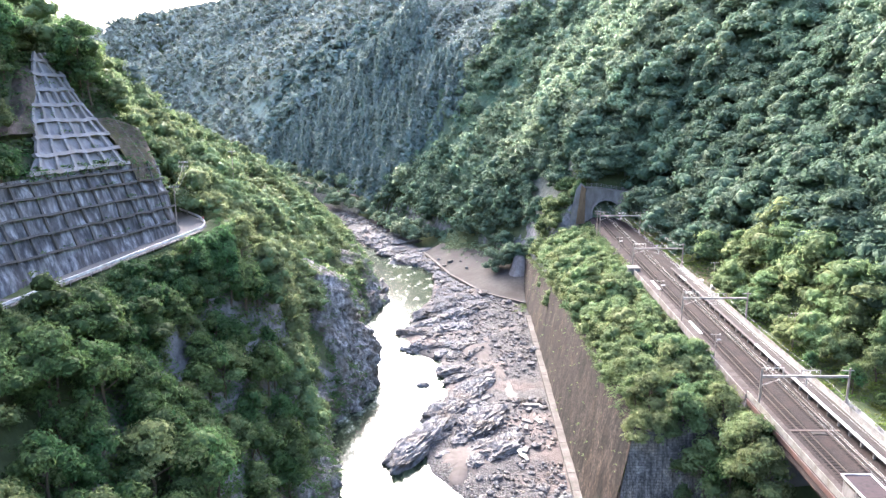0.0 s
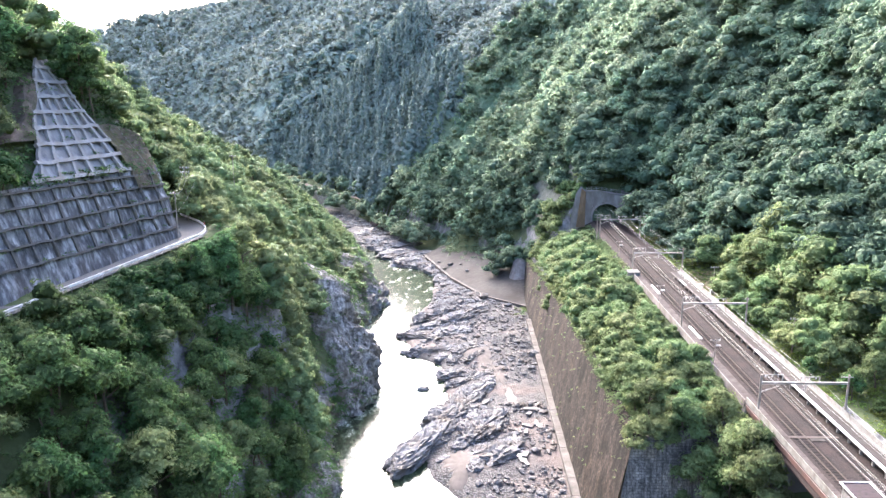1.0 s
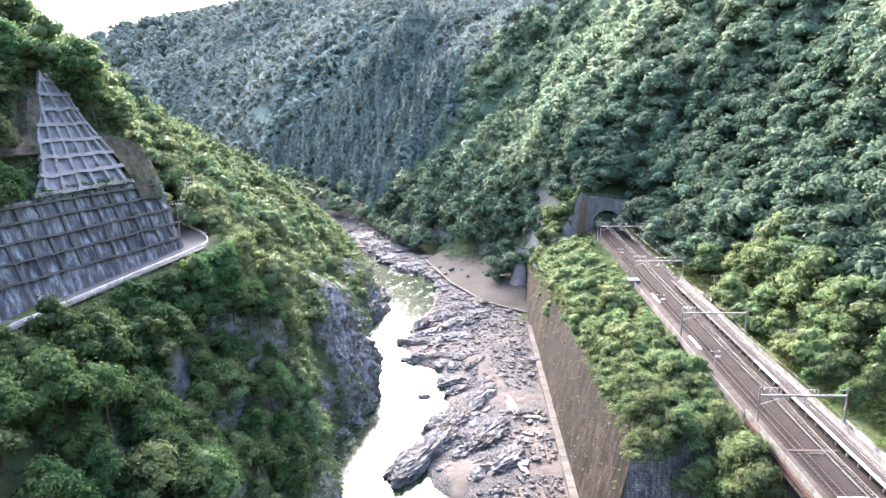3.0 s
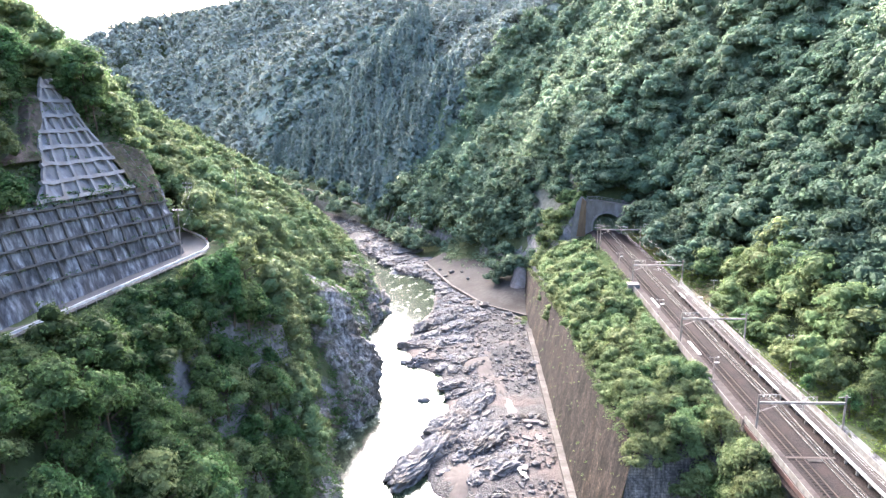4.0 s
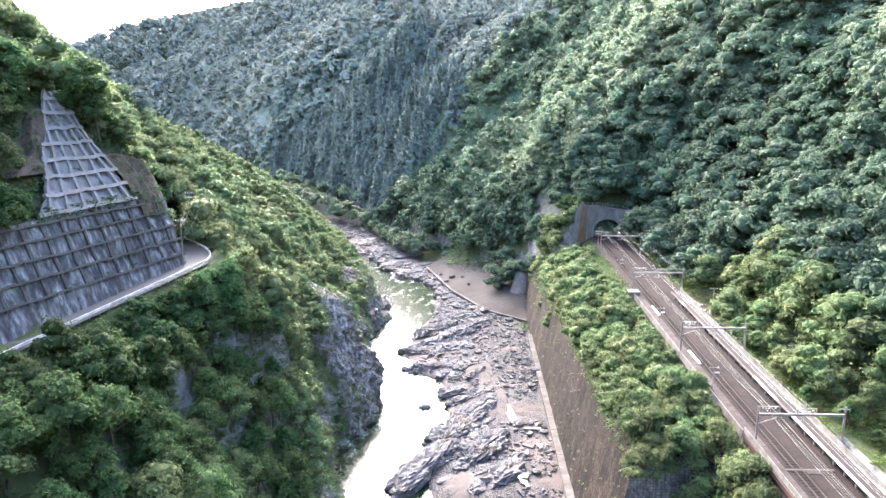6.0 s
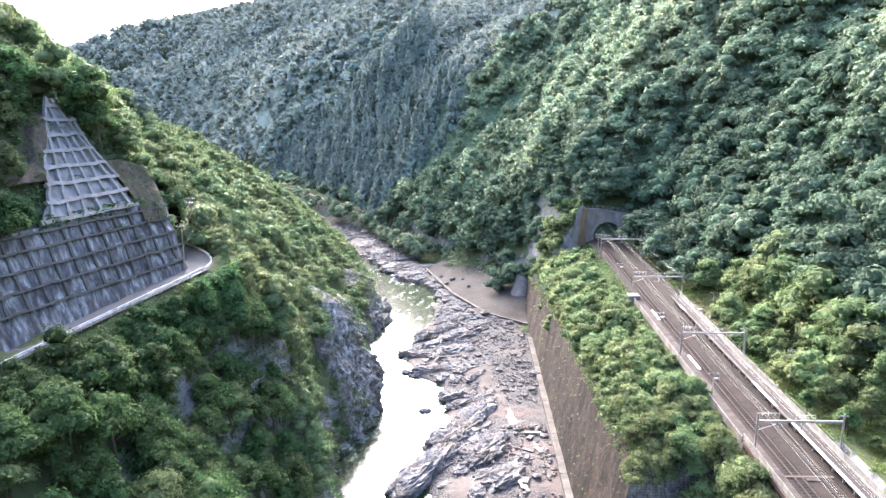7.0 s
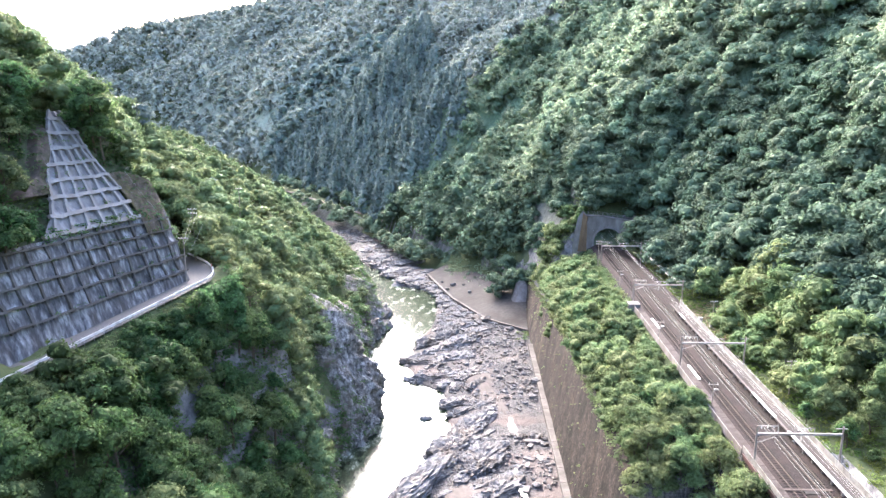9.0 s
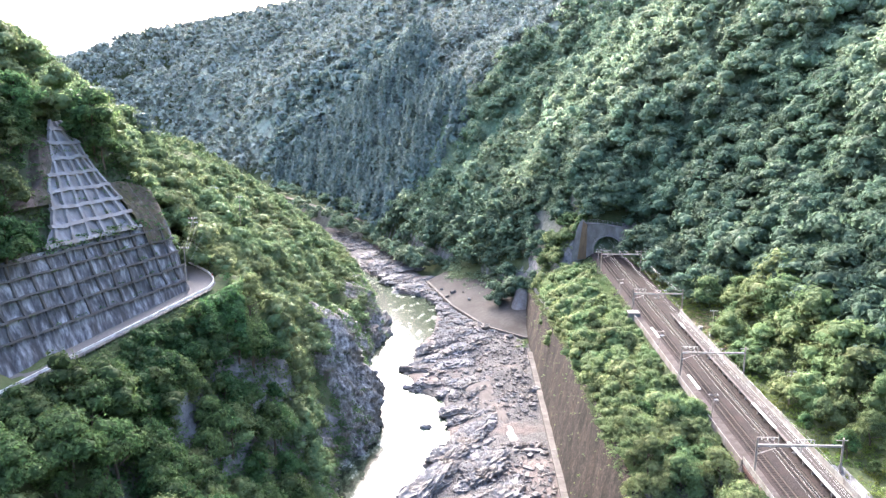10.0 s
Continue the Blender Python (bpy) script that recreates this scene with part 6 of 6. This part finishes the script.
# ---------------------------------------------------------------- small things along the line
def lamp_pole(x, y):
    p = thing("lamp_pole", "thin steel walkway lamp pole with a short crossarm", "lamp pole", pose(x, y, 0), "walkway lamp poles")
    part("pole", tube((0, 0, 0.2), (0, 0, 5.2), 0.08, 0.06), M_POLE, p)
    arm = part("crossarm", box((-0.9, -.04, 5.0), (0.9, .04, 5.1), 0.01), M_STEEL, p)
    lamp = part("lamp", box((0.15, -.12, 4.05), (0.95, .12, 4.25), 0.03), M_WHITE, p, "white lamp housing")
    part("diffuser", box((0.2, -.09, 4.0), (0.9, .09, 4.05), 0.01), M_CONC_L, lamp, "dull lamp diffuser")
    part("bracket", tube((0, 0, 3.8), (0.5, 0, 4.1), 0.03), M_STEEL, p)
    for dx in (-0.7, 0.7):
        part("insulator", tube((dx, 0, 5.1), (dx, 0, 5.3), 0.05, 0.03), M_WHITE, arm)


for x, y in ((30.4, 100.4), (29.9, 134.5), (30.2, 179.0)):
    lamp_pole(x, y)


def utility_pole(x, y, z, h, arms, label="weathered utility pole with short crossarms"):
    p = thing("utility_pole", label, "utility pole", pose(x, y, z), "utility poles")
    part("pole", tube((0, 0, -0.6), (0, 0, h), 0.12, 0.08, 10), M_POLE, p)
    for k in range(arms):
        zz = h - 0.35 - 0.8 * k
        arm = part("crossarm", box((-0.9, -.05, zz), (0.9, .05, zz + .1), 0.01), M_STEEL, p)
        for dx in (-0.75, -0.25, 0.4, 0.8):
            part("insulator", tube((dx, 0, zz + .1), (dx, 0, zz + .32), 0.07, 0.04), M_WHITE, arm)


def on_ground(x, y):
    return float(ground_at(x, y))


for x, y, h, arms in ((47.2, 108.7, 7.0, 2), (45.6, 147.5, 6.5, 1), (46.2, 182.0, 6.0, 1), (44.0, 207.0, 8.2, 2), (29.2, 207.5, 7.6, 2), (78.0, 160.0, 13.0, 1)):
    utility_pole(x, y, on_ground(x, y) if x > 40 else 0.0, h, arms)
for x, y, h, arms in ((-65.4, 119.0, 12.0, 2), (-69.5, 162.0, 13.0, 1)):
    utility_pole(x, y, on_ground(x, y), h, arms, "thin utility pole standing among the trees on the slope")

# roadside pole at the end of the wall, with its stay wires
rp = wall_point(18.6, 21.1, 0.7)
utility_pole(float(rp[0]), float(rp[1]), 21.5, 8.6, 1, "roadside utility pole at the end of the slope wall")
cab = thing("roadside_cables", "thin cables strung from the roadside pole up the slope", "cables")
top = Vector((float(rp[0]), float(rp[1]), 29.6))
for dz, end in ((0, Vector((-65.4, 119.0, on_ground(-65.4, 119) + 11.6))), (-0.8, Vector((-64.6, 119.0, on_ground(-65.4, 119) + 10.8))),
                (-3.2, Vector((-62.5, 116.0, 30.0))), (0, Vector((-69.0, 100.0, 42.0)))):
    bm = bmesh.new()
    a = top + Vector((0, 0, dz))
    pts = [a.lerp(end, k / 8) - Vector((0, 0, 0.5 * (1 - (2 * k / 8 - 1) ** 2))) for k in range(9)]
    for p, q in zip(pts[:-1], pts[1:]):
        add_tube(bm, p, q, 0.012, seg=4)
    part("cable", bm, M_WIRE, cab)

# red and white marker at the bend of the road
pm = guard_line(27.0, 0)
mk = thing("road_marker", "red and white marker post at the bend of the road", "marker post", pose(pm.x, pm.y, float(road_z(27.0)) + 0.1))
M_RED = surface("red_paint", [(0.3, (0.35, 0.04, 0.03)), (0.7, (0.45, 0.06, 0.045))], 3, (0.28, 0.05, 0.04), 0.8, 0.5, 0.05)
part("post", tube((0, 0, -0.2), (0, 0, 1.3), 0.07), M_WHITE, mk)
part("red_band", tube((0, 0, 0.75), (0, 0, 1.25), 0.085), M_RED, mk, "red painted band")

# white cabinet and bins on the verge
for x, y in ((45.0, 146.0), (43.6, 150.0)):
    b = thing("equipment_cabinet", "small white equipment cabinet on the verge", "cabinet", pose(x, y, on_ground(x, y)), "lineside cabinets")
    part("body", box((-0.45, -0.3, 0), (0.45, 0.3, 1.2), 0.04), M_WHITE, b)
    part("lid", box((-0.5, -0.35, 1.2), (0.5, 0.35, 1.3), 0.03), M_WHITE, b)
    door = part("door", box((-0.40, -0.33, 0.12), (0.40, -0.302, 1.1), 0.005), M_STEEL, b)
    part("handle", box((0.26, -0.36, 0.55), (0.31, -0.33, 0.75), 0.005), M_POLE, door)
for x, y in ((52.0, 128.0), (51.6, 121.0), (52.6, 115.0)):
    b = thing("concrete_post", "short grey concrete marker post in the grass", "post", pose(x, y, on_ground(x, y)), "verge posts")
    part("shaft", box((-0.13, -0.13, -0.3), (0.13, 0.13, 2.0), 0.03), M_CONC, b)
    part("cap", box((-0.16, -0.16, 2.0), (0.16, 0.16, 2.1), 0.02), M_CONC_L, b)

# pale walkway boards lying along the left side
for y in (112.2, 142.0):
    b = thing("cable_trough_lid", "long white trough lid lying on the walkway", "trough lid", pose(31.9, y, 1.02), "trough lids")
    for k in range(4):
        part("lid_piece", box((-0.28, k * 1.8 + .01, 0), (0.28, k * 1.8 + 1.78, 0.12), 0.015), M_WHITE, b)

# joint beam across the track at the bridge end, and the shelter roof further along
jb = thing("bridge_joint", "red-brown steel joint beam across both tracks", "joint beam")
part("beam", box((31.6, 73.2, 0.86), (38.3, 73.7, 1.0), 0.02), M_RAIL, jb)
part("cover_plate", box((34.3, 72.4, 0.86), (36.2, 73.15, 0.96), 0.02), M_DARK, jb)
M_ROOF = surface("shelter_roof", [(0.3, (0.0240, 0.0184, 0.0200)), (0.7, (0.044, 0.034, 0.036))], 2, (0.040, 0.0280, 0.0296), 0.5, 0.75, 0.1)
sh = thing("walkway_shelter", "small shelter with a dark roof and white edge trim", "shelter", pose(30.2, 48.2, 1.0))
roof = part("roof", box((-0.1, 0, 2.9), (3.0, 8.4, 2.98), 0.01), M_ROOF, sh, "dull purple-brown roof sheet")
for lo, hi in (((-0.25, -0.15, 2.85), (-0.1, 8.55, 3.1)), ((3.0, -0.15, 2.85), (3.15, 8.55, 3.1)), ((-0.1, -0.15, 2.85), (3.0, 0, 3.1)), ((-0.1, 8.4, 2.85), (3.0, 8.55, 3.1))):
    part("trim", box(lo, hi, 0.02), M_WHITE, roof, "white roof edge trim")
for x in (0.05, 2.85):
    for y in (0.2, 2.9, 5.6, 8.2):
        part("post", box((x - .05, y - .05, -0.05), (x + .05, y + .05, 2.9)), M_STEEL, sh)
for y in (0.3, 3.0, 5.7):
    part("side_panel", box((-0.02, y, 0.3), (0.02, y + 2.4, 2.3)), M_CONC, sh)

# rounded concrete wing where the river wall turns into the bank
wing = thing("rounded_wing_wall", "pale rounded concrete wing wall at the head of the apron", "retaining wall", pose(8.2, 242.6, -22.8), kind="structure")
bm = bmesh.new()
rings = []
for k in range(9):
    f = k / 8
    r = (4.3 - 2.5 * f ** 0.8) * math.sqrt(max(0.02, 1 - max(0, (f - 0.75) / 0.26) ** 2))
    rings.append([bm.verts.new((r * math.cos(a), 3.6 * f + r * math.sin(a), 7.4 * f)) for a in [2 * math.pi * i / 20 for i in range(20)]])
for p, q in zip(rings[:-1], rings[1:]):
    for i in range(20):
        bm.faces.new((p[i], p[(i + 1) % 20], q[(i + 1) % 20], q[i]))
bm.faces.new(rings[-1])
part("curved_face", bm, M_CONC_L, wing)

# ---------------------------------------------------------------- growth on the walls and verges
rng = np.random.RandomState(41)
L = []
for k in range(150):
    z = rng.choice([24.2, 26.5, 28.9, 31.3, 33.8]) + rng.uniform(0, .3)
    L.append(tuft[k % 5] * rng.uniform(0.25, 0.6) + wall_point(rng.uniform(-38, 20), z, 0.35))
for k in range(70):
    L.append(tuft[k % 5] * rng.uniform(0.4, 1.0) + wall_point(rng.uniform(-9, 15), rng.uniform(33.8, 35.2), 0.35))
for k in range(46):
    z = rng.uniform(35, 49)
    s = rng.uniform(np.interp(z, UP_Z, UP_L), np.interp(z, UP_Z, UP_R))
    L.append(tuft[k % 5] * rng.uniform(0.25, 0.8) + wall_point(s, z, 0.25))
for k in range(70):
    z = rng.uniform(40, 49.5)
    L.append(tuft[k % 5] * rng.uniform(0.3, 1.0) + wall_point(np.interp(z, UP_Z, UP_L) - rng.uniform(0.5, 7.5), z, 0.5))
for k in range(110):
    z = rng.uniform(31, 41)
    L.append(tuft[k % 5] * rng.uniform(0.25, 0.6) + wall_point(rng.uniform(14.5, 21.3), z, 0.6))
L = np.concatenate(L)
put("wall_shrubs", big_mesh("wall_shrubs", L, np.arange(len(L)).reshape(-1, 4), M_LEAF), label="small shrubs growing out of the slope wall", category="shrubs", kind="stuff")

L = []
for k in range(1500):
    s, o = rng.uniform(-58, 24), rng.uniform(3.9, 6.6)
    x, y = WALL_O[0] + WALL_E[0] * s + WALL_N[0] * o, WALL_O[1] + WALL_E[1] * s + WALL_N[1] * o
    L.append(tuft[k % 5] * rng.uniform(0.3, 0.6) + np.array([x, y, on_ground(x, y)]))
L = np.concatenate(L)
put("roadside_grass", big_mesh("roadside_grass", L, np.arange(len(L)).reshape(-1, 4), M_LEAF_B), label="grass and weeds along the road edge", category="grass", kind="stuff")

L = []
for k in range(150):
    y, v = rng.uniform(86, 240), rng.uniform(0.02, 0.97) ** 0.7
    p = river_wall_xyz(np.array(y), np.array(v))
    L.append(tuft[k % 5] * rng.uniform(0.2, 0.55) + p + np.array([-0.1, 0, 0]))
for k in range(14):
    L.append(tuft[k % 5] * rng.uniform(0.5, 1.3) + np.array([rng.uniform(4.5, 8), rng.uniform(207, 216), -25.6]))
for k in range(260):
    y = rng.uniform(84, 244)
    L.append(tuft[k % 5] * rng.uniform(0.5, 1.2) + np.array([rng.uniform(12.4, 13.6) - 0.02 * max(0, y - 150), y, float(wall_top(y)) + 0.1]))
for k in range(60):
    L.append(tuft[k % 5] * rng.uniform(0.6, 1.3) + np.array([rng.uniform(13, 28), 83.2, -4.2 + rng.uniform(0, 1.5)]))
L = np.concatenate(L)
put("wall_weeds", big_mesh("wall_weeds", L, np.arange(len(L)).reshape(-1, 4), M_LEAF_B), label="weeds and creepers along the river wall", category="weeds", kind="stuff")

# stones left lying on the apron
for k, (x, y, a) in enumerate(((-20.0, 268.0, 1.0), (-17.6, 271.0, 1.3), (-11.0, 258.5, 0.9), (-13.5, 268.5, 0.7), (-22.5, 278.0, 0.8))):
    e = np.array([np.interp(y, [218.5, 230.6, 256, 294], [8.7, -4.9, -17.3, -29.5]), 0])
    v, f = rock_verts(150 + k, 2, (a, a * 0.7, a * 0.5), 0.4)
    put("apron_boulder", big_mesh("apron_boulder", v, f, M_RIVER_ROCK), None, "dark loose boulder lying on the concrete apron",
        pose(x, y, -25.9 + 0.27 * max(0.0, x - float(e[0])) + a * 0.25, 0, 0, 40 * k), category="rock", group="apron boulders")
